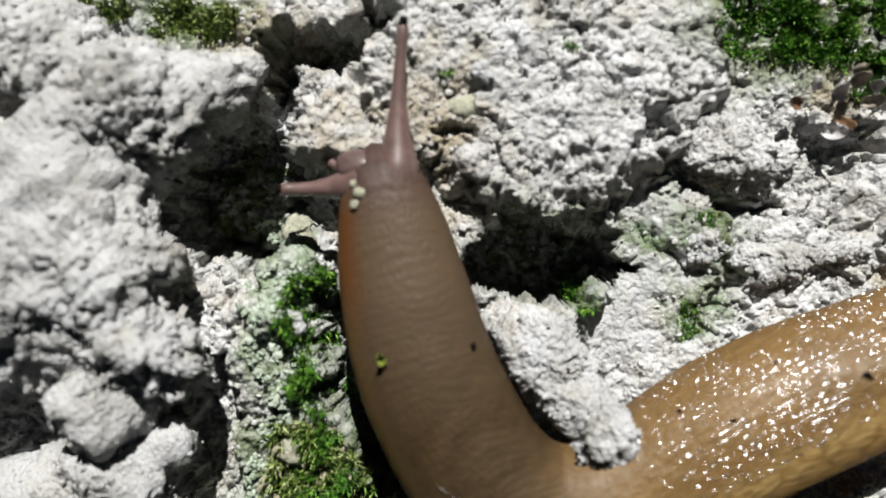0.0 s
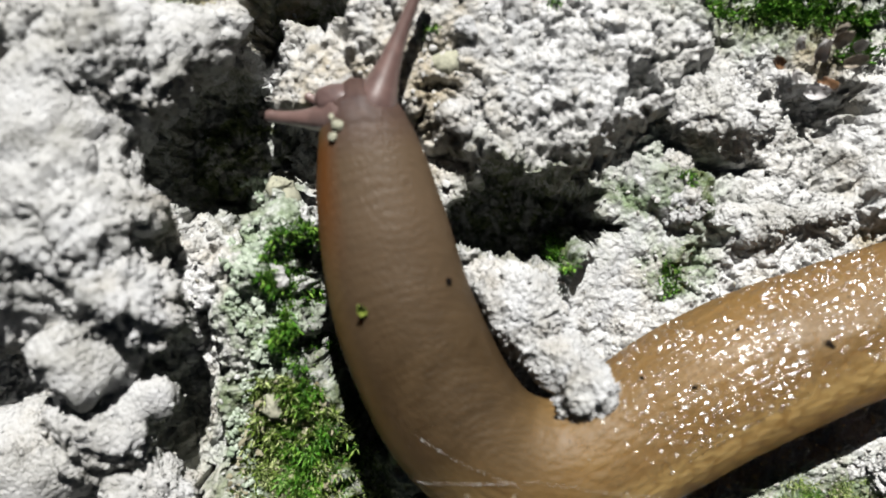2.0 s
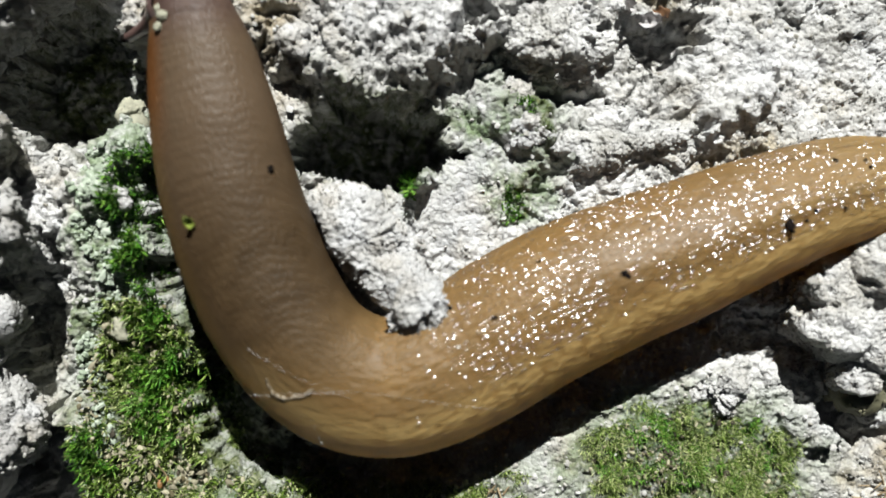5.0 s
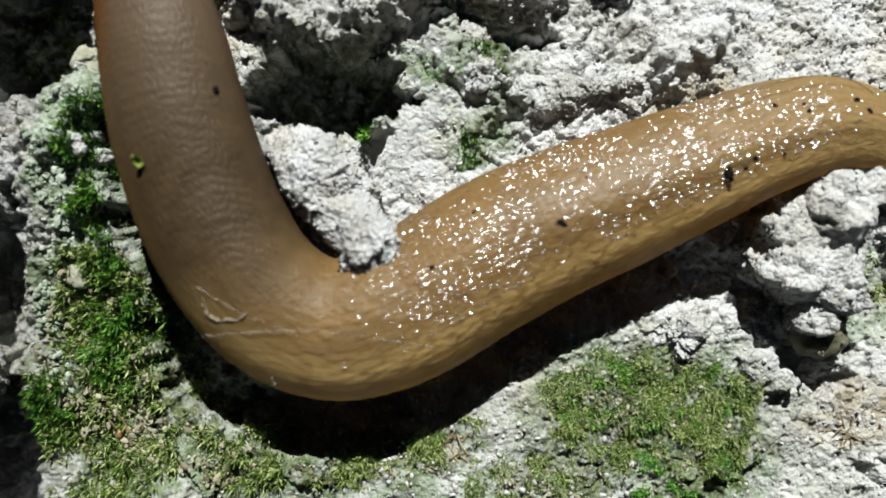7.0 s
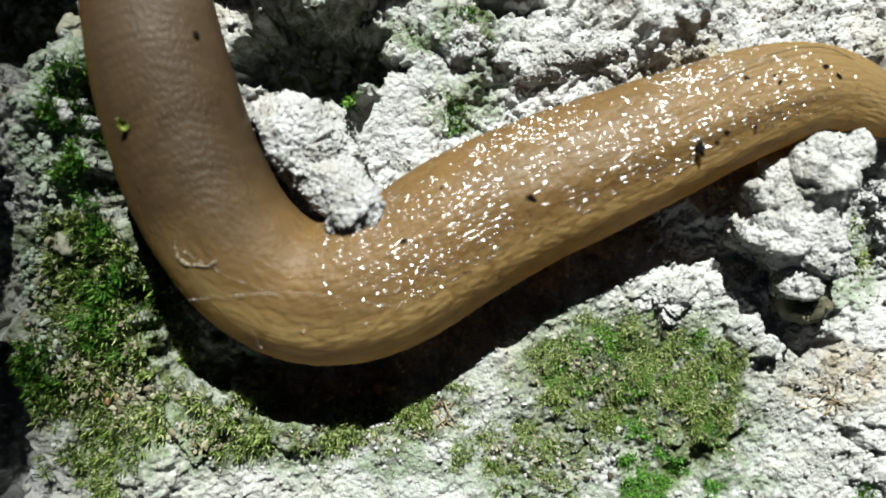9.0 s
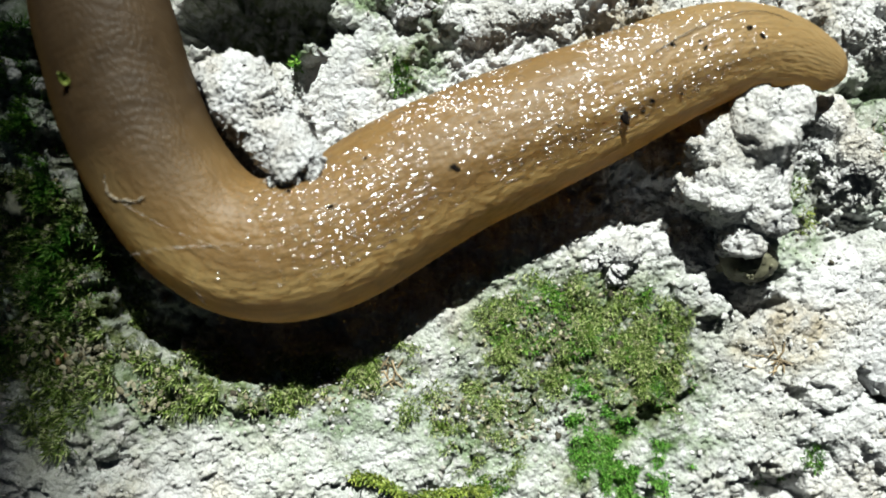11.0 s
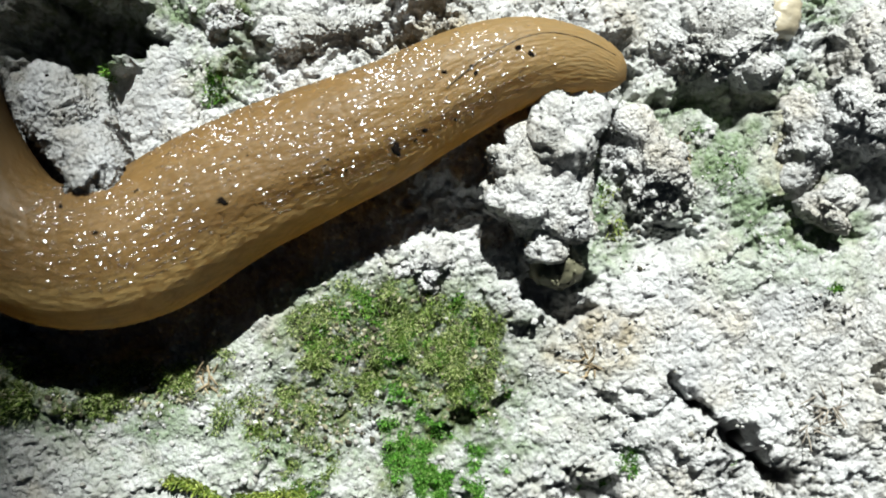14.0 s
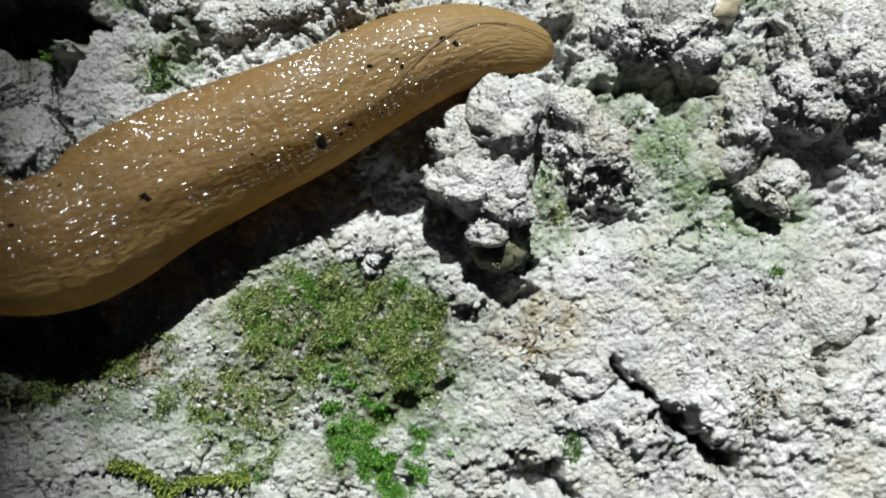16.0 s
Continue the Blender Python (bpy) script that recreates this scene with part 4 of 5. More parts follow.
def build_slime():
    """A crooked string of dried slime that rides on the edge of the mantle."""
    k = np.array(((-0.1, -13.0), (-0.1, -13.5), (0.1, -14.2), (0.9, -14.5), (1.4, -14.45), (2.1, -14.6), (2.7, -14.3)))
    home = on_skin(1.2, -14.4, 9.0)[0]
    d = next(e[0] for e in SLICES if e[1] is home)
    m, c = ROUTE.turn(moved(d, 9.0), rolled(d, 9.0)).to_3x3(), ROUTE.at(moved(d, 9.0))
    rng = np.random.default_rng(31)
    u = np.linspace(0, 1, 36)
    x, y = (np.interp(u, np.linspace(0, 1, len(k)), k[:, n]) + rng.normal(0, 0.06, 36) for n in (0, 1))
    z = np.array([body_top(a, b, 9.0) for a, b in zip(x, y)]) - 0.06
    p = np.array([m.inverted() @ Vector(q - c) for q in np.stack([x, y, z], -1)])
    v, f = tube(p, 0.03 + 0.11 * rng.uniform(0, 1, 36) ** 2, 7)
    part("slime_string", mesh_of("slime_string", v, f, SLIME_DRY), home, "crooked whitish string of slime")


def build_beads():
    """Wet warts on the hind body; each catches the sun."""
    rng = np.random.default_rng(21)
    sides = 8
    rho = np.concatenate([[0.0], np.repeat((0.55, 1.0), sides)])
    phi = np.concatenate([[0.0], np.tile(np.arange(sides) * 2 * math.pi / sides, 2)])
    cap = np.stack([rho * np.cos(phi), rho * np.sin(phi), 1 - rho**2], -1)
    k = np.arange(sides)
    n1 = (k + 1) % sides
    f = np.concatenate([np.stack([0 * k, 1 + k, 1 + n1], -1), np.stack([1 + k, 1 + sides + k, 1 + sides + n1], -1), np.stack([1 + k, 1 + sides + n1, 1 + n1], -1)])
    for d0, ob in SLICES:
        if not 5 < d0 < 47:
            continue
        n = rng.poisson(390 * PITCH * float(ramp(d0, 4, 16) * (1 - 0.97 * ramp(d0, 36, 44))))
        a = girth(d0)
        # in rows along the body, thicker in some places than in others
        row = np.round(rng.uniform(radians(62), radians(212), n) * 4.65 / 0.40) * 0.40 + rng.normal(0, 0.06, n)
        l = rng.uniform(-0.5, 0.5, n) * PITCH
        keep = rough(d0 + l, row, None, 2.4, 2, 311) > rng.uniform(-1.5, 0.35, n)
        th, l = row[keep] / 4.65, l[keep]
        n = len(th)
        if n == 0:
            continue
        at = np.stack([l, a * np.cos(th), 0.86 * a * np.sin(th) + keel_rise(d0) * a * np.exp(-(((th - math.pi / 2) / 0.22) ** 2))], -1)
        up = np.stack([0 * th, np.cos(th), np.sin(th) / 0.86], -1)
        up /= np.linalg.norm(up, axis=1)[:, None]
        side = np.stack([0 * th, -up[:, 2], up[:, 1]], -1)
        # each wart leans its own way
        lean, nod = rng.normal(0, radians(25), n)[:, None], rng.normal(0, radians(7), n)[:, None]
        up, side = up * np.cos(lean) + side * np.sin(lean), side * np.cos(lean) - up * np.sin(lean)
        fore = np.cos(nod) * np.array([1.0, 0, 0]) - np.sin(nod) * up
        up = np.cos(nod) * up + np.sin(nod) * np.array([1.0, 0, 0])
        r = rng.uniform(0.040, 0.088, n) * (1 + 0.5 * (rng.uniform(0, 1, n) > 0.88))
        tall = rng.uniform(0.16, 0.26, n)
        p = at[:, None] + r[:, None, None] * (1.15 * cap[None, :, 0:1] * fore[:, None] + cap[None, :, 1:2] * side[:, None] + (tall[:, None, None] * cap[None, :, 2:3] + 0.06) * up[:, None])
        faces = (f[None] + (np.arange(n) * len(cap))[:, None, None]).reshape(-1, 3)
        part("wart_skin", mesh_of("wart_skin", p.reshape(-1, 3), faces[:, ::-1], WET), ob, "wet glinting warts")["kind"] = "stuff"


build_beads()


# ---- moss and small growth ----
def inside(x, y, spots, seed, gap):
    wx, wy = x + 0.8 * rough(x, y, None, 2.5, 3, seed), y + 0.8 * rough(x, y, None, 2.5, 3, seed + 4)
    keep = np.zeros(len(x), bool)
    for cx, cy, rx, ry, turn in spots:
        c, s = math.cos(radians(turn)), math.sin(radians(turn))
        u, v = wx - cx, wy - cy
        keep |= np.hypot((c * u + s * v) / rx, (-s * u + c * v) / ry) < 1
    return keep & (rough(x, y, None, 1.3, 3, seed + 8) > gap)


def leaves(x, y, z, length, width, rng, lean=(0.15, 1.1)):
    """Small pointed leaves, folded along the rib, one for each place."""
    n = len(x)
    az, el = rng.uniform(0, 2 * math.pi, n), rng.uniform(*lean, n)
    l, w = length * rng.uniform(0.6, 1.3, n), width * rng.uniform(0.7, 1.3, n)
    out = np.stack([np.cos(az) * np.sin(el), np.sin(az) * np.sin(el), np.cos(el)], -1)
    side = np.stack([-np.sin(az), np.cos(az), 0 * az], -1)
    lift = np.cross(side, out)
    base = np.stack([x, y, z], -1)
    mid = base + out * (0.5 * l)[:, None]
    tip = base + out * l[:, None] - lift * (0.16 * l)[:, None]
    a, b = mid + side * (w / 2)[:, None] + lift * (0.25 * w)[:, None], mid - side * (w / 2)[:, None] + lift * (0.25 * w)[:, None]
    v = np.stack([base, a, tip, b, mid], 1).reshape(-1, 3)
    k = np.arange(n)[:, None, None] * 5
    f = (np.array([[0, 4, 1], [1, 4, 2], [0, 3, 4], [4, 3, 2]]) + k).reshape(-1, 3)
    return v, f


def moss(name, label, material, spots, tufts, per, length, width, seed, gap=-0.15, rise=0.35, lean=(0.15, 1.1)):
    rng = np.random.default_rng(seed)
    area = np.array([rx * ry for _, _, rx, ry, _ in spots])
    pick = rng.choice(len(spots), tufts, p=area / area.sum())
    s = np.array(spots)[pick]
    r, a = np.sqrt(rng.uniform(0, 1, tufts)) * 1.15, rng.uniform(0, 2 * math.pi, tufts)
    c, sn = np.cos(np.radians(s[:, 4])), np.sin(np.radians(s[:, 4]))
    u, v = s[:, 2] * r * np.cos(a), s[:, 3] * r * np.sin(a)
    x, y = s[:, 0] + c * u - sn * v, s[:, 1] + sn * u + c * v
    keep = inside(x, y, spots, seed, gap)
    x, y = x[keep], y[keep]
    x, y = np.repeat(x, per) + rng.normal(0, 0.12, len(x) * per), np.repeat(y, per) + rng.normal(0, 0.12, len(y) * per)
    z = ground_at(x, y) + rise * np.clip(rough(x, y, None, 1.1, 2, seed + 20) + 0.3, 0, 1) * rng.uniform(0.2, 1, len(x)) - 0.05
    v, f = leaves(x, y, z, length, width, rng, lean)
    return tagged(new(name, mesh_of(name, v, f, material, False)), label, "moss", kind="stuff")


def build_moss():
    moss("moss_cushion", "bright green moss cushion in a hollow of the rock", MOSS,
         [(-8.0, -3.4, 1.3, 2.8, 0), (-7.2, -9.6, 1.2, 2.2, 15), (-7.4, -17.4, 2.6, 3.2, 15), (-8.4, -12.6, 1.5, 1.3, 0), (-12.0, -22.5, 1.6, 2.2, 10), (-9.4, -3.2, 0.9, 1.5, 0), (-8.6, -0.8, 0.9, 0.8, 0), (-9.0, -7.6, 0.9, 1.4, 0)], 2100, 7, 0.95, 0.12, 3, gap=-0.15, rise=1.2)
    moss("dry_moss", "olive moss mixed with pale dead leaves", OLIVE,
         [(-8.2, -21.6, 5.6, 10.0, 0), (1.5, -26.0, 4.2, 3.0, 0), (-9.0, -12.8, 3.2, 2.4, 0)], 3300, 6, 0.85, 0.12, 7, gap=-0.3, rise=1.0, lean=(0.3, 1.3))
    moss("moss_fringe", "sparse olive moss along the edge of a pale slab", OLIVE,
         [(7.0, -27.0, 6.0, 2.0, 0), (13.0, -26.4, 5.6, 1.6, 5), (17.8, -25.2, 2.4, 1.4, 20), (20.5, -28.4, 3.0, 2.0, 0), (24.0, -32.0, 3.0, 2.6, 0)], 3000, 6, 0.5, 0.07, 9, gap=-0.05, rise=0.4, lean=(0.4, 1.4))
    moss("dry_moss", "low olive moss mat mixed with pale debris", OLIVE,
         [(30.8, -22.6, 7.2, 4.0, -10), (37.5, -24.0, 2.8, 3.4, 0), (26.5, -26.8, 3.6, 2.6, 0), (36.2, -27.0, 3.2, 2.4, 0)], 5400, 6, 0.55, 0.06, 11, gap=0.02, rise=0.45, lean=(0.5, 1.5))
    moss("moss_patch", "thin bright green moss running down the rock", FRESH,
         [(31.6, -28.4, 1.6, 3.2, 25), (33.8, -32.2, 2.6, 4.4, 25), (36.6, -34.0, 3.6, 3.2, 0)], 5200, 5, 0.42, 0.07, 13, gap=0.06, rise=0.3, lean=(0.3, 1.3))
    moss("moss_specks", "green moss specks among the olive mat", MOSS,
         [(29.0, -22.0, 4.6, 3.0, 0), (36.0, -22.6, 2.0, 2.8, 0), (38.0, -27.0, 2.4, 2.4, 0), (24.5, -34.5, 2.0, 1.2, 0)], 3000, 5, 0.5, 0.06, 14, gap=0.02, rise=0.35, lean=(0.4, 1.4))
    moss("moss_cushion", "dark green moss at the edge of the crust", MOSS,
         [(22.5, 17.2, 4.0, 2.6, -15), (28.5, 16.0, 4.0, 2.0, -10), (31.0, 13.6, 2.0, 1.6, 0), (33, 18, 5, 3, 0)], 3000, 6, 0.55, 0.14, 17, gap=-0.2, rise=0.5)
    moss("moss_tuft", "small green moss tuft in a shaded hole", MOSS, [(10.7, -1.9, 0.8, 1.2, 0)], 150, 7, 0.7, 0.15, 19, gap=-1, rise=1.6)
    moss("moss_tuft", "small green moss tufts on the crust", MOSS,
         [(18.0, -3.4, 0.7, 1.7, 0), (9.2, 15.0, 0.6, 0.7, 0), (19.2, 3.6, 1.0, 1.0, 0), (19.5, 0.6, 0.8, 0.8, 0), (1.0, 13.0, 0.9, 0.5, 0), (47.6, -11.6, 0.6, 1.0, 0), (58.4, -32.2, 1.6, 0.8, -35), (49.6, -33.0, 0.8, 1.0, 0), (65.5, -19.5, 1.0, 0.5, 0), (47.5, -35.0, 1.6, 0.8, 0)],
         640, 6, 0.42, 0.11, 23, gap=-0.2, rise=0.3)
    moss("moss_tuft", "pale green moss specks on the stained face", MOSS,
         [(57.5, -10.4, 1.8, 1.6, 0), (60.5, -15.0, 1.2, 0.8, 0), (55.0, -8.0, 1.0, 1.4, 0), (38.0, -1.4, 1.2, 0.8, 0), (63.0, -14.6, 0.8, 0.8, 0)], 420, 5, 0.25, 0.08, 29, gap=0.0, rise=0.1)
    moss("moss_cushion", "vivid green moss cushion lit by the sun", FRESH, [(-7.8, -19.4, 1.7, 2.6, 10), (-7.0, -15.6, 1.2, 1.6, 0), (-9.2, -5.0, 0.8, 1.6, 0)], 650, 6, 0.85, 0.09, 41, gap=-0.2, rise=1.4)
    moss("moss_sprig", "thin yellow-green moss sprigs beside a stone", FEATHER, [(47.6, -11.6, 0.7, 0.9, 0), (48.2, -14.4, 0.9, 0.8, 0), (46.9, -9.0, 0.4, 0.6, 0)], 70, 4, 0.8, 0.07, 37, gap=-1, rise=0.5, lean=(0.4, 1.5))
    moss("moss_cushion", "dark moss on top of the boulder's edge", OLIVE, [(-16.5, 17.0, 3.6, 1.4, 0), (-24, 17.5, 3.0, 1.6, 0)], 700, 6, 0.6, 0.15, 31, gap=-0.2, rise=0.5)


build_moss()


def build_grains():
    """Loose lime grains on the crust."""
    rng = np.random.default_rng(8)
    n = 32000
    x, y = rng.uniform(-30, 74, n), rng.uniform(-39, 22, n)
    f = Field(x, y)
    thick = rough(x, y, None, 4.0, 3, 90)
    keep = thick > rng.uniform(-1.1, 0.6, n)
    for spots in ((-8.5, -17.0, 5.0, 8.0), (31, -23, 7, 4.5), (13.6, -3.6, 2.6, 3.4), (15, -30, 4, 2)):
        keep &= f.within(*spots) < rng.uniform(0.2, 1.3, n)
    x, y = x[keep], y[keep]
    r = 0.06 + 0.20 * rng.power(0.4, len(x)) ** 2.4
    z = ground_at(x, y) + 0.25 * r
    v, fc = BALLS[1]
    jig = 1 + rng.uniform(-0.35, 0.35, (len(x), len(v)))
    sq = rng.uniform(0.7, 1.25, (len(x), 1, 3))
    p = v[None] * jig[..., None] * sq * r[:, None, None] + np.stack([x, y, z], -1)[:, None]
    faces = (fc[None] + (np.arange(len(x)) * len(v))[:, None, None]).reshape(-1, 3)
    tagged(new("lime_grains", mesh_of("lime_grains", p.reshape(-1, 3), faces, GRAINS, False)), "loose pale lime grains strewn over the crust", "grains", kind="stuff")


build_grains()


def strewn(name, label, category, material, spots, count, size, flat, seed, rise=0.2):
    """Small angular bits lying in patches, in one mesh."""
    rng = np.random.default_rng(seed)
    area = np.array([q[2] * q[3] for q in spots])
    q = np.array(spots)[rng.choice(len(spots), count, p=area / area.sum())]
    r, a = np.sqrt(rng.uniform(0, 1, count)), rng.uniform(0, 2 * math.pi, count)
    x, y = q[:, 0] + q[:, 2] * r * np.cos(a), q[:, 1] + q[:, 3] * r * np.sin(a)
    keep = rough(x, y, None, 1.6, 3, seed) > rng.uniform(-0.7, 0.3, count)
    x, y = x[keep], y[keep]
    n = len(x)
    r = size * (0.35 + 0.9 * rng.power(0.5, n) ** 1.6)
    z = ground_at(x, y) + rise * rng.uniform(0.2, 1.0, n)
    v, f = BALLS[1]
    w = v[None] * (1 + rng.uniform(-0.35, 0.35, (n, len(v))))[..., None] * r[:, None, None] * np.stack([rng.uniform(0.8, 1.5, n), rng.uniform(0.6, 1.0, n), np.full(n, flat)], -1)[:, None]
    t, lean = rng.uniform(0, 6.28, n)[:, None], rng.normal(0, 0.45, n)[:, None]
    px, py, pz = w[..., 0], w[..., 1], w[..., 2]
    px, pz = px * np.cos(lean) - pz * np.sin(lean), px * np.sin(lean) + pz * np.cos(lean)
    p = np.stack([x[:, None] + px * np.cos(t) - py * np.sin(t), y[:, None] + px * np.sin(t) + py * np.cos(t), z[:, None] + pz], -1)
    faces = (f[None] + (np.arange(n) * len(v))[:, None, None]).reshape(-1, 3)
    tagged(new(name, mesh_of(name, p.reshape(-1, 3), faces, material, False)), label, category, kind="stuff")


def build_strewn():
    strewn("lichen_crust", "pale grey-green granular lichen crust beside the hollow", "lichen", LICHEN_CRUST,
           [(-12.6, 1.6, 2.4, 2.0), (-11.0, -1.5, 3.0, 2.4), (-10.4, -5.0, 2.6, 3.4), (-9.4, -8.6, 2.0, 2.4), (-11.4, -11.8, 1.2, 1.4), (-12.6, -16.0, 1.0, 2.6), (-12.0, -20.5, 1.0, 2.0)], 2600, 0.30, 0.75, 401)
    strewn("dead_moss_leaves", "pale beige dead leaves and crumbs caught in the moss", "debris", DEBRIS,
           [(-8.6, -12.6, 2.6, 2.0), (-9.0, -19.5, 4.4, 7.5), (-2.0, -25.8, 6.0, 2.6), (-10.6, -13.6, 1.2, 1.2)], 1500, 0.26, 0.3, 403, 0.8)
    strewn("dead_moss_leaves", "pale olive dead leaf bits in the low moss mat", "debris", DEBRIS,
           [(31.0, -23.0, 7.0, 4.0), (37.0, -26.0, 3.4, 3.4), (24.5, -29.0, 4.4, 2.6), (10.0, -27.0, 7.0, 1.4), (17.6, -26.0, 2.0, 1.2)], 2400, 0.16, 0.4, 405, 0.2)
    strewn("dark_soil_crumbs", "dark soil crumbs in the joints of the moss", "soil", SOIL,
           [(31.0, -23.5, 7.4, 4.6), (-8.0, -18.0, 5.0, 9.0), (26.0, -29.0, 5.0, 3.0), (8.0, -27.5, 8.0, 1.6), (50.0, -16.0, 2.6, 2.6)], 700, 0.24, 0.7, 407, 0.12)


build_strewn()


def curled(rng, w, l, bend, material_, at, turn, tilt):
    """A curled dry scale with a real edge, in millimetres."""
    u, v = np.meshgrid(np.linspace(-1, 1, 9), np.linspace(0, 1, 10))
    u, v = u.ravel(), v.ravel()
    wide = w * np.sqrt(np.clip(np.sin(np.clip(v * 2.9 + 0.2, 0, 3.14)), 0.02, 1))
    x, y = u * wide / 2, v * l
    z = bend * (u * u - 0.4) * w * 0.5 + bend * 0.7 * l * v * v + 0.06 * rng.normal(0, 1, len(u)) * w
    top = np.stack([x, y, z], -1)
    p = np.concatenate([top, top - (0, 0, 0.07)])
    n = np.arange(90).reshape(10, 9)
    q = np.stack([n[:-1, :-1], n[:-1, 1:], n[1:, 1:], n[1:, :-1]], -1).reshape(-1, 4)
    rim = np.concatenate([n[0, :], n[1:, -1], n[-1, -2::-1], n[-2:0:-1, 0]])
    nxt = np.roll(rim, -1)
    edge = np.stack([rim, rim + 90, nxt + 90, nxt], -1)
    f = np.concatenate([q, q[:, ::-1] + 90, edge])
    m = np.array((Matrix.Rotation(turn, 3, "Z") @ Matrix.Rotation(tilt, 3, "X")))
    return p @ m.T + np.array(at), f


def build_husk():
    rng = np.random.default_rng(12)
    husk = new("plant_husk")
    tagged(husk, "curled dry silvery plant husk lying in a hollow", "husk")
    white = plain("silvery_husk", (0.62, 0.60, 0.60), 0.4, 1200, 0.25)
    brown = plain("brown_husk", (0.14, 0.07, 0.03), 0.5, 1200, 0.4)
    for x, y, w, l, turn, tilt, m in ((27.7, 11.4, 1.1, 2.0, 0.3, 0.5, white), (27.1, 9.6, 1.2, 1.7, -1.9, 0.35, white), (26.4, 12.2, 0.9, 1.7, 0.9, 0.6, white), (28.8, 12.6, 1.0, 1.8, -0.7, 0.7, HUSK),
                                      (29.6, 11.4, 0.9, 1.7, -1.5, 0.5, HUSK), (26.6, 10.4, 1.0, 1.6, 1.6, 0.5, white), (28.2, 10.4, 1.1, 1.5, -2.6, 0.4, brown), (29.2, 13.4, 0.8, 1.5, 0.2, 0.8, HUSK),
                                      (25.4, 11.2, 0.9, 1.4, 1.4, 0.2, brown), (30.2, 12.4, 0.8, 1.2, -1.0, 0.7, white)):
        z = max(float(ground_at(x, y)[0]), -0.4) + 1.5
        v, f = curled(rng, w, l, 0.9, m, (x, y, z), turn, tilt)
        part("scale", mesh_of("scale", v, f, m), husk)


build_husk()


def build_bits():
    rng = np.random.default_rng(15)
    # stalks of dead moss
    for cx, cy, count, spread, label, m in ((64.6, -29.2, 26, 1.5, "tuft of dead brown moss stalks in a crack", HUSK), (53.6, -8.6, 12, 0.6, "tiny rusty brown moss stalks on the crust", STRAW),
                                            (17.0, -25.9, 16, 1.0, "rusty brown moss stalks beside a pale slab", STRAW), (46.4, -25.0, 14, 1.0, "pale brown moss stalks on the crust", STRAW)):
        tuft = tagged(new("dead_moss_stalks"), label, "moss")
        for _ in range(count):
            x, y = cx + rng.normal(0, spread * 0.5), cy + rng.normal(0, spread * 0.5)
            z = float(ground_at(x, y)[0]) - 0.1
            a, l = rng.uniform(0, 6.28), rng.uniform(0.7, 1.5) * (0.5 + 0.4 * spread)
            u = np.linspace(0, 1, 5)
            pts = np.stack([x + np.cos(a) * l * u, y + np.sin(a) * l * u, z + 0.1 + 0.6 * l * u * (1 - 0.4 * u)], -1)
            v, f = tube(pts, 0.095 - 0.06 * u, 5)
            part("stalk", mesh_of("stalk", v, f, m), tuft)
    # two feathery fronds
    for pts in (((14.2, -33.6), (15.8, -33.7), (17.4, -34.4), (18.6, -35.6)), ((18.0, -36.0), (20.0, -35.0), (22.4, -34.6), (24.6, -34.9))):
        k = np.array(pts)
        u = np.linspace(0, 1, 40)
        x, y = (np.interp(u, np.linspace(0, 1, 4), k[:, n]) for n in (0, 1))
        z = ground_at(x, y)
        z = np.convolve(np.pad(z, 6, mode="edge"), np.ones(13) / 13, "valid") + 0.35
        frond = tagged(new("moss_frond"), "feathery yellow-green moss frond on the rock", "moss")
        v, f = tube(np.stack([x, y, z], -1), np.full(40, 0.09), 6)
        part("stem", mesh_of("stem", v, f, FEATHER), frond)
        lx, ly, lz = (np.repeat(q, 14) + rng.normal(0, 0.16, 560) for q in (x, y, z))
        v, f = leaves(lx, ly, lz, 0.55, 0.15, rng, (0.5, 1.5))
        part("leaves", mesh_of("leaves", v, f, FEATHER, False), frond)
    # spore capsules
    for x, y in ((-7.4, -23.2), (-8.0, -23.6)):
        z = float(ground_at(x, y)[0])
        cap = tagged(new("spore_capsule"), "brown moss spore capsule on a pale stalk", "moss capsule")
        u = np.linspace(0, 1, 6)
        v, f = tube(np.stack([x - 0.5 * u, y + 1.2 * u - 1.2, z + 0.2 + 0.9 * u], -1), 0.06 + 0 * u, 6)
        part("stalk", mesh_of("stalk", v, f, STRAW), cap)
        v, f = BALLS[3]
        part("capsule", mesh_of("capsule", v * (0.24, 0.36, 0.24) + (x, y - 1.25, z + 0.25), f, plain("capsule_brown", (0.33, 0.17, 0.07), 0.4, 2000, 0.2)), cap)
    # a red mite at the edge of the slug's shadow
    x, y = -0.7, -23.9
    z = float(ground_at(x, y)[0]) + 0.25
    mite = tagged(new("mite"), "tiny red mite on the rock", "mite")
    v, f = BALLS[3]
    part("body", mesh_of("body", v * (0.38, 0.28, 0.24) + (x, y, z), f, RED), mite)
    for a in (0.5, 1.2, 1.9, 2.6, 3.7, 4.4, 5.1, 5.8):
        u = np.linspace(0, 1, 4)
        v, f = tube(np.stack([x + np.cos(a) * (0.25 + 0.4 * u), y + np.sin(a) * (0.2 + 0.35 * u), z + 0.1 * np.sin(3 * u) - 0.25 * u], -1), 0.04 - 0.02 * u, 5)
        part("leg", mesh_of("leg", v, f, RED), mite)


build_bits()


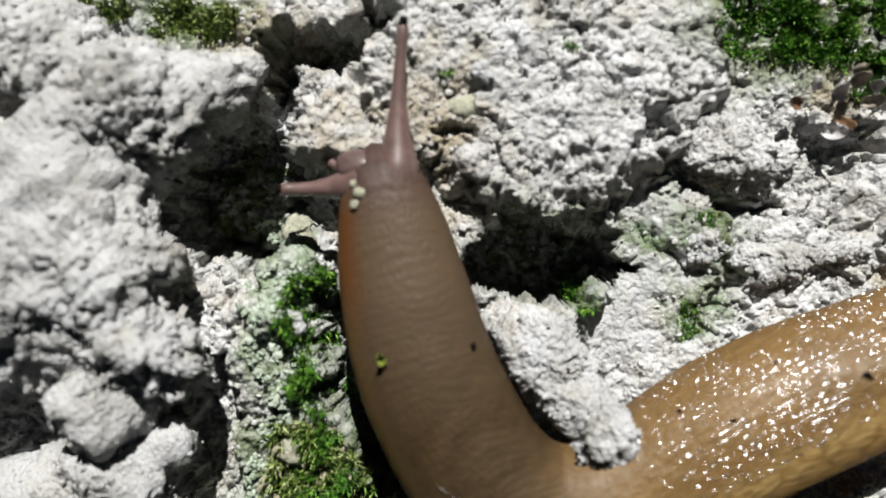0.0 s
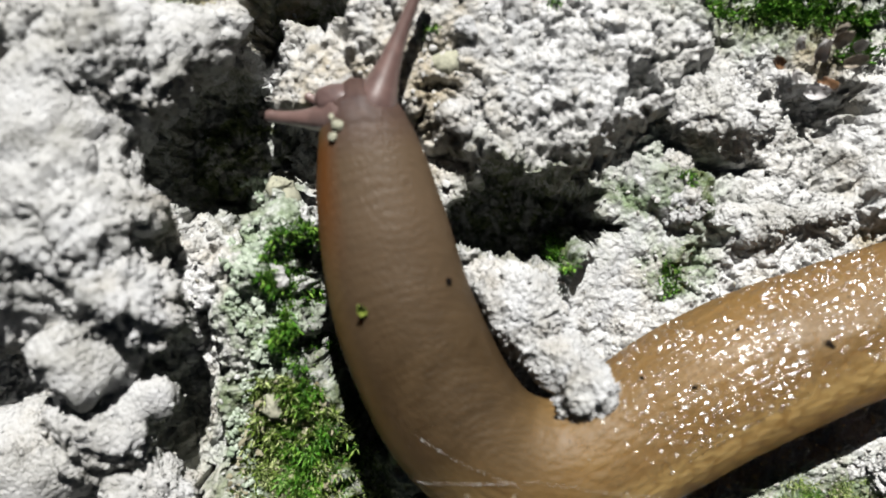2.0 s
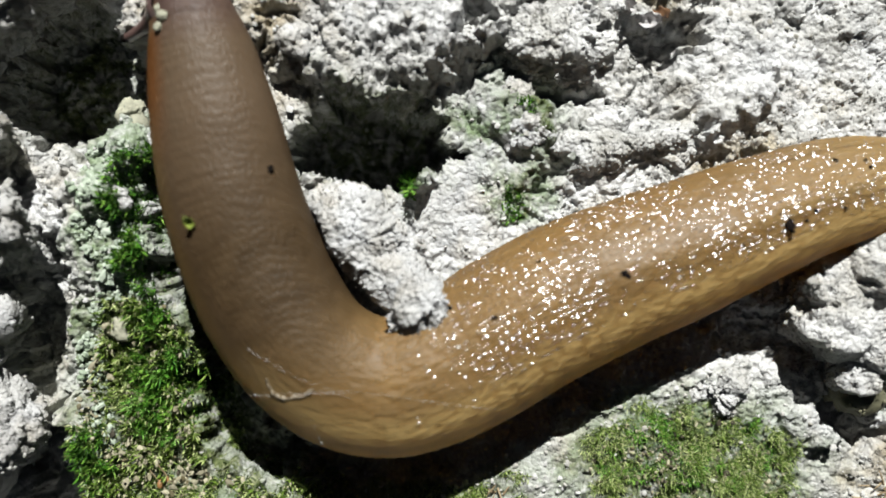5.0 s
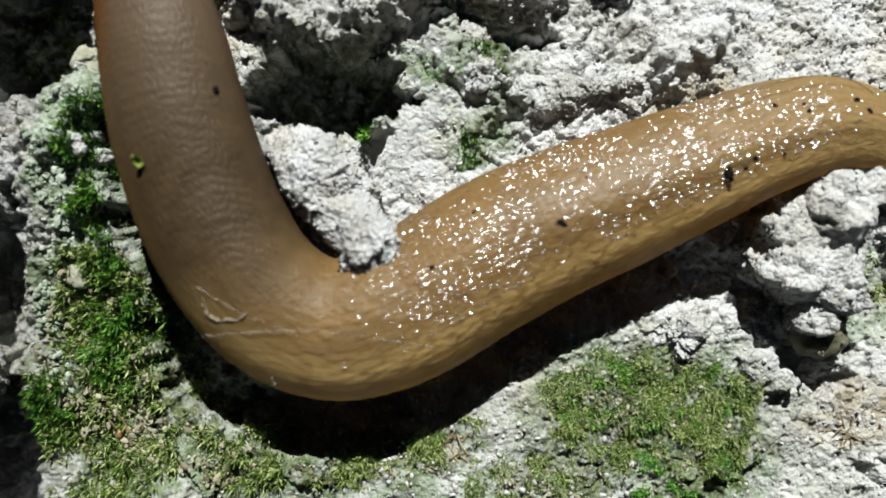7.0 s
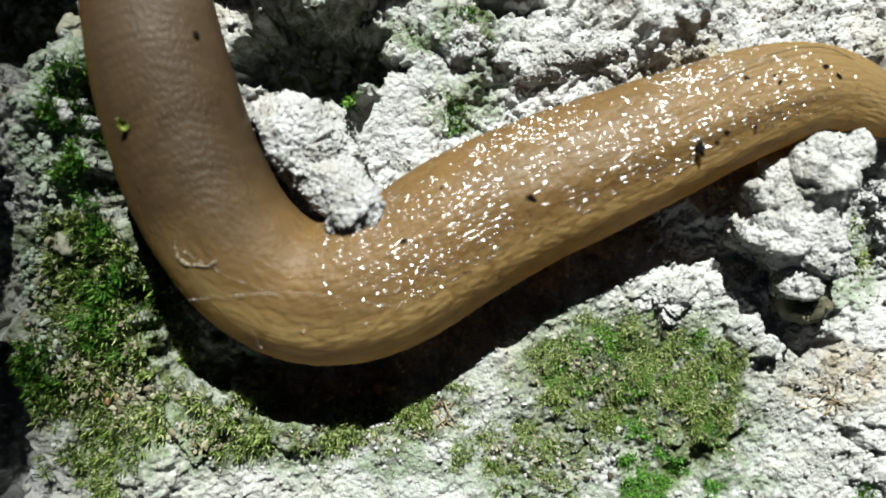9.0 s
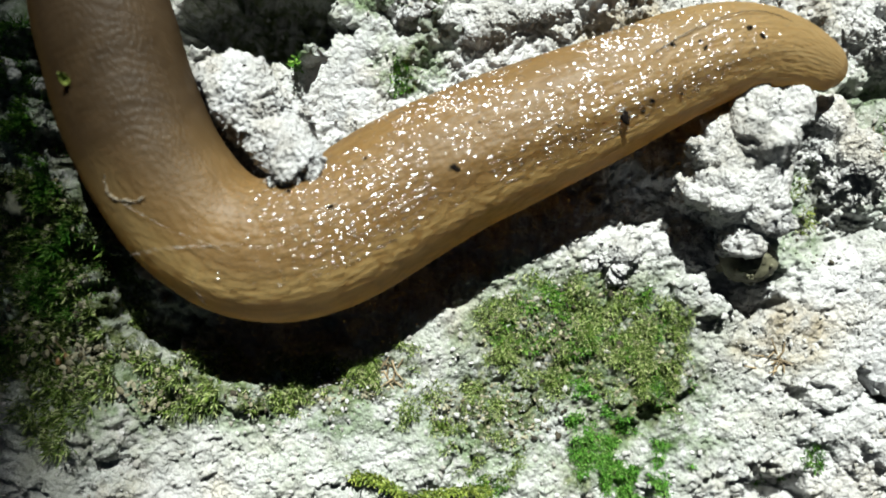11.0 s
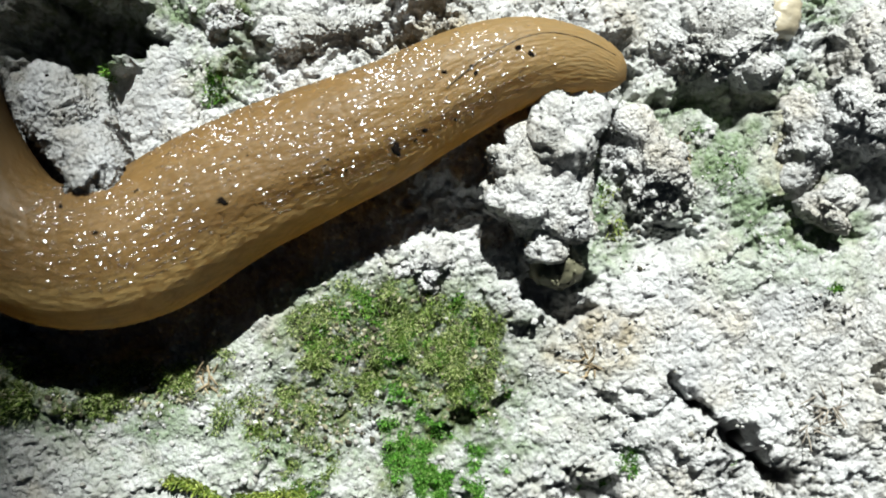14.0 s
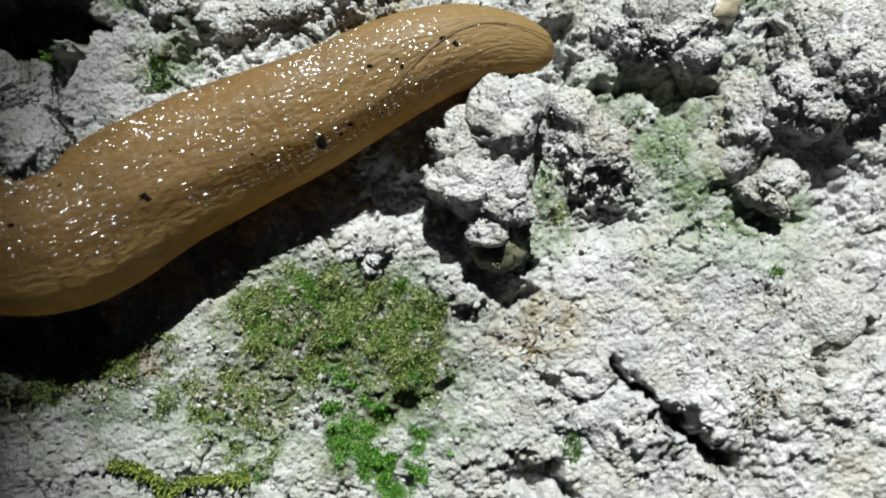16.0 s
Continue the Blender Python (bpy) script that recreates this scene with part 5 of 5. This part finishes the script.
def body_top(x, y, t=8.0):
    """The height of the slug's back under a place, or of the rock beside it."""
    i = int(np.argmin((ROUTE.p[:, 0] - x) ** 2 + (ROUTE.p[:, 1] - y) ** 2))
    off = math.hypot(ROUTE.p[i, 0] - x, ROUTE.p[i, 1] - y)
    d = ROUTE.s[i] - TAIL - 0.5 * t
    for _ in range(6):
        d += ROUTE.s[i] - moved(d, t)
    a = girth(min(max(d, 0), LENGTH))
    top = ROUTE.p[i, 2] + 0.86 * math.sqrt(max(a * a - off * off, 0)) if off < a else -9
    return max(top, float(ground_at(x, y)[0]))


HAIRS, HAIR_FOOT = [], np.array((48.0, -2.0, 0.0))


def build_threads():
    rng = np.random.default_rng(17)
    # spider silk that the slug has picked up
    silk = tagged(new("silk_thread"), "fine white spider silk stretched over the slug", "spider silk")
    for ends, r in ((((-2.4, -17.2), (2.7, -16.5), (7.8, -16.2)), 0.009), (((7.8, -16.2), (12.2, -16.9), (16.6, -17.6), (21.9, -18.6)), 0.005), (((0.2, -13.4), (3.4, -15.2), (7.0, -16.6)), 0.004), (((4.6, -18.2), (5.2, -20.6), (5.0, -23.4)), 0.004)):
        k = np.array(ends, float)
        u = np.linspace(0, 1, 30)
        x, y = (np.interp(u, np.linspace(0, 1, len(k)), k[:, n]) for n in (0, 1))
        z = np.array([body_top(a, b, 4.0) for a, b in zip(x, y)])
        for _ in range(30):
            z = np.maximum(z, 0.5 * (np.roll(z, 1) + np.roll(z, -1)) * (np.arange(30) % 29 > 0) - 9 * (np.arange(30) % 29 == 0))
        v, f = tube(np.stack([x, y + rng.normal(0, 0.03, 30), z + 0.05], -1), r * rng.uniform(0.2, 1.6, 30), 5)
        part("strand", mesh_of("strand", v, f, SILK), silk)
        for i in rng.integers(2, 28, 9):
            w, g = BALLS[2]
            part("droplet", mesh_of("droplet", w * rng.uniform(0.02, 0.05) + (x[i], y[i], z[i] + 0.05), g, SILK), silk)
    # a dark hair over the tail
    u = np.linspace(0, 1, 40)
    k = np.array(((35.6, -5.7), (36.5, -4.8), (37.7, -3.8), (38.9, -2.9), (41.6, -1.4), (44.4, -1.2), (48.2, -2.7)))
    x, y = (np.interp(u, np.linspace(0, 1, 7), k[:, n]) for n in (0, 1))
    x, y = (np.convolve(np.pad(q, 3, mode="edge"), np.ones(7) / 7, "valid") for q in (x, y))
    z = np.array([body_top(a, b, 14.5) for a, b in zip(x, y)])
    z = np.convolve(np.pad(z, 2, mode="edge"), np.ones(5) / 5, "valid") + 0.16
    v, f = tube(np.stack([x, y, z], -1) - HAIR_FOOT, 0.042 - 0.015 * u, 5)
    HAIRS.append(new("hair", mesh_of("hair", v, f, HAIR)))
    tagged(HAIRS[0], "thin dark hair lying across the slug's tail", "hair")
    # a pale fleck caught on silk
    v, f = curled(rng, 0.6, 0.9, 0.6, LICHEN, (-2.9, -5.9, body_top(-2.9, -5.5, 3.0) + 0.1), 0.5, 0.2)
    tagged(new("leaf_fleck", mesh_of("leaf_fleck", v, f, FEATHER)), "small yellow-green leaf fleck stuck to the slug's mantle", "leaf")


build_threads()
build_slime()


# ---- unseen leaf added towards the sun, swaying to shade one side of the rock ----
# time, and where the shade ends on the rock, in millimetres
SHADE = [(0.0, -50), (4.0, -42), (5.2, -30), (7.5, -15.5), (9.0, -11), (10.0, -7), (12.5, 3), (14.5, 10), (16.0, 14)]
CASTER_AT = Vector((-0.10, 1.372, 0.0))


def build_shade_caster():
    plant = tagged(new("shade_caster"), "unseen leaf shape on a stem, added to shade one side of the rock", "plant")
    # the blade's right edge lies on the line from the rock to the sun
    hub = (np.array(sun_to) * 2.0 - np.array(CASTER_AT)) * 1000
    u = np.linspace(0, 1, 24)
    stem = np.stack([hub[0] * u**2 - 60 * u * (1 - u) - 92 * u**3, 0 * u + hub[1] * u, hub[2] * u - 20 * (1 - u)], -1)
    v, f = tube(stem, 7 - 4 * u, 10)
    part("stem", mesh_of("stem", v, f, SHADE_LEAF), plant)
    a, b = np.meshgrid(np.linspace(-1, 1, 33), np.linspace(-1, 1, 33))
    a, b = a.ravel(), b.ravel()
    wide = 92 * (1 - 0.10 * np.abs(b) ** 2.5 - 0.75 * np.abs(b) ** 9)
    across, up = a * wide, b * 130
    side = np.array((1.0, 0.0, 0.0))
    rise = np.cross(np.array(sun_to), side)
    rise /= np.linalg.norm(rise)
    p = hub - 92 * side + across[:, None] * side + up[:, None] * rise + (10 * np.abs(a) + 4 * np.sin(9 * b) * np.abs(a))[:, None] * np.array(sun_to)
    n = np.arange(33 * 33).reshape(33, 33)
    q = np.stack([n[:-1, :-1], n[:-1, 1:], n[1:, 1:], n[1:, :-1]], -1).reshape(-1, 4)
    blade = part("shade_blade", mesh_of("shade_blade", np.concatenate([p, p - 0.6 * np.array(sun_to)]), np.concatenate([q, q[:, ::-1] + 33 * 33]), SHADE_LEAF), plant)
    rib = np.linspace(-1, 1, 20)
    v, f = tube(hub - 92 * side + 130 * rib[:, None] * rise - 1.5 * np.array(sun_to), 2.2 - 0.8 * rib, 8)
    part("shade_midrib", mesh_of("shade_midrib", v, f, SHADE_LEAF), blade)
    return plant


SHADE_CASTER = build_shade_caster()


# ---- what moves ----
def motions():
    times = [i * 1.0 for i in range(17)]
    for d, ob in SLICES:
        rows = []
        for t in times:
            s = moved(d, t)
            rows.append((t, Matrix.Translation(Vector((ROUTE.at(s) + (0, drift(d, t), 0)) * MM)) @ ROUTE.turn(s, rolled(d, t))))
        walk(ob, rows)
    # the hair swings down as the tail rolls under it
    turn = lambda t: pose(*(HAIR_FOOT * MM), 0, 0, 2.6 * (max(t, 4.0) - 14.5))
    walk(HAIRS[0], [(t, turn(t)) for t in times])
    # the added leaf sways unseen, and its shade creeps over the rock from one side
    walk(SHADE_CASTER, [(t, Matrix.Translation(CASTER_AT + Vector((x * MM, 0, 0)))) for t, x in SHADE])
    # the tentacles: bearing in degrees from +x, and dip
    swings = {"right": ((0, 86, 6), (1, 70, 6), (3, 64, 8), (6, 70, 4), (10, 80, 6), (16, 75, 6)),
              "left": ((0, 181, -4), (1, 178, -8), (1.6, 172, -10), (2.5, 176, -22), (3.2, 186, -42), (6, 195, -40), (10, 180, -20), (16, 178, -15)),
              "lower": ((0, 150, -25), (1, 150, -10), (3, 152, -5), (16, 150, -10))}
    for ob, at, turn in BROWS:
        walk(ob, [(t, Matrix.Translation(head_point(t) + Vector(at) * MM) @ pose(0, 0, 0, 0, 0, turn)) for t in times])
    for name, ob in TENTACLES.items():
        dx, dy, dz = {"right": (1.1, 0.9, 0.6), "left": (-1.5, -0.2, 0.4), "lower": (-1.9, 0.7, -0.2)}[name]
        swing = np.array(swings[name], float)
        rows = []
        for t in np.arange(0, 16.1, 0.5):
            az, el = (np.interp(t, swing[:, 0], swing[:, n]) for n in (1, 2))
            at = head_point(t) + Vector((dx, dy, dz)) * MM
            rows.append((float(t), Matrix.Translation(at) @ pose(0, 0, 0, 0, -float(el), float(az))))
        walk(ob, rows)


motions()
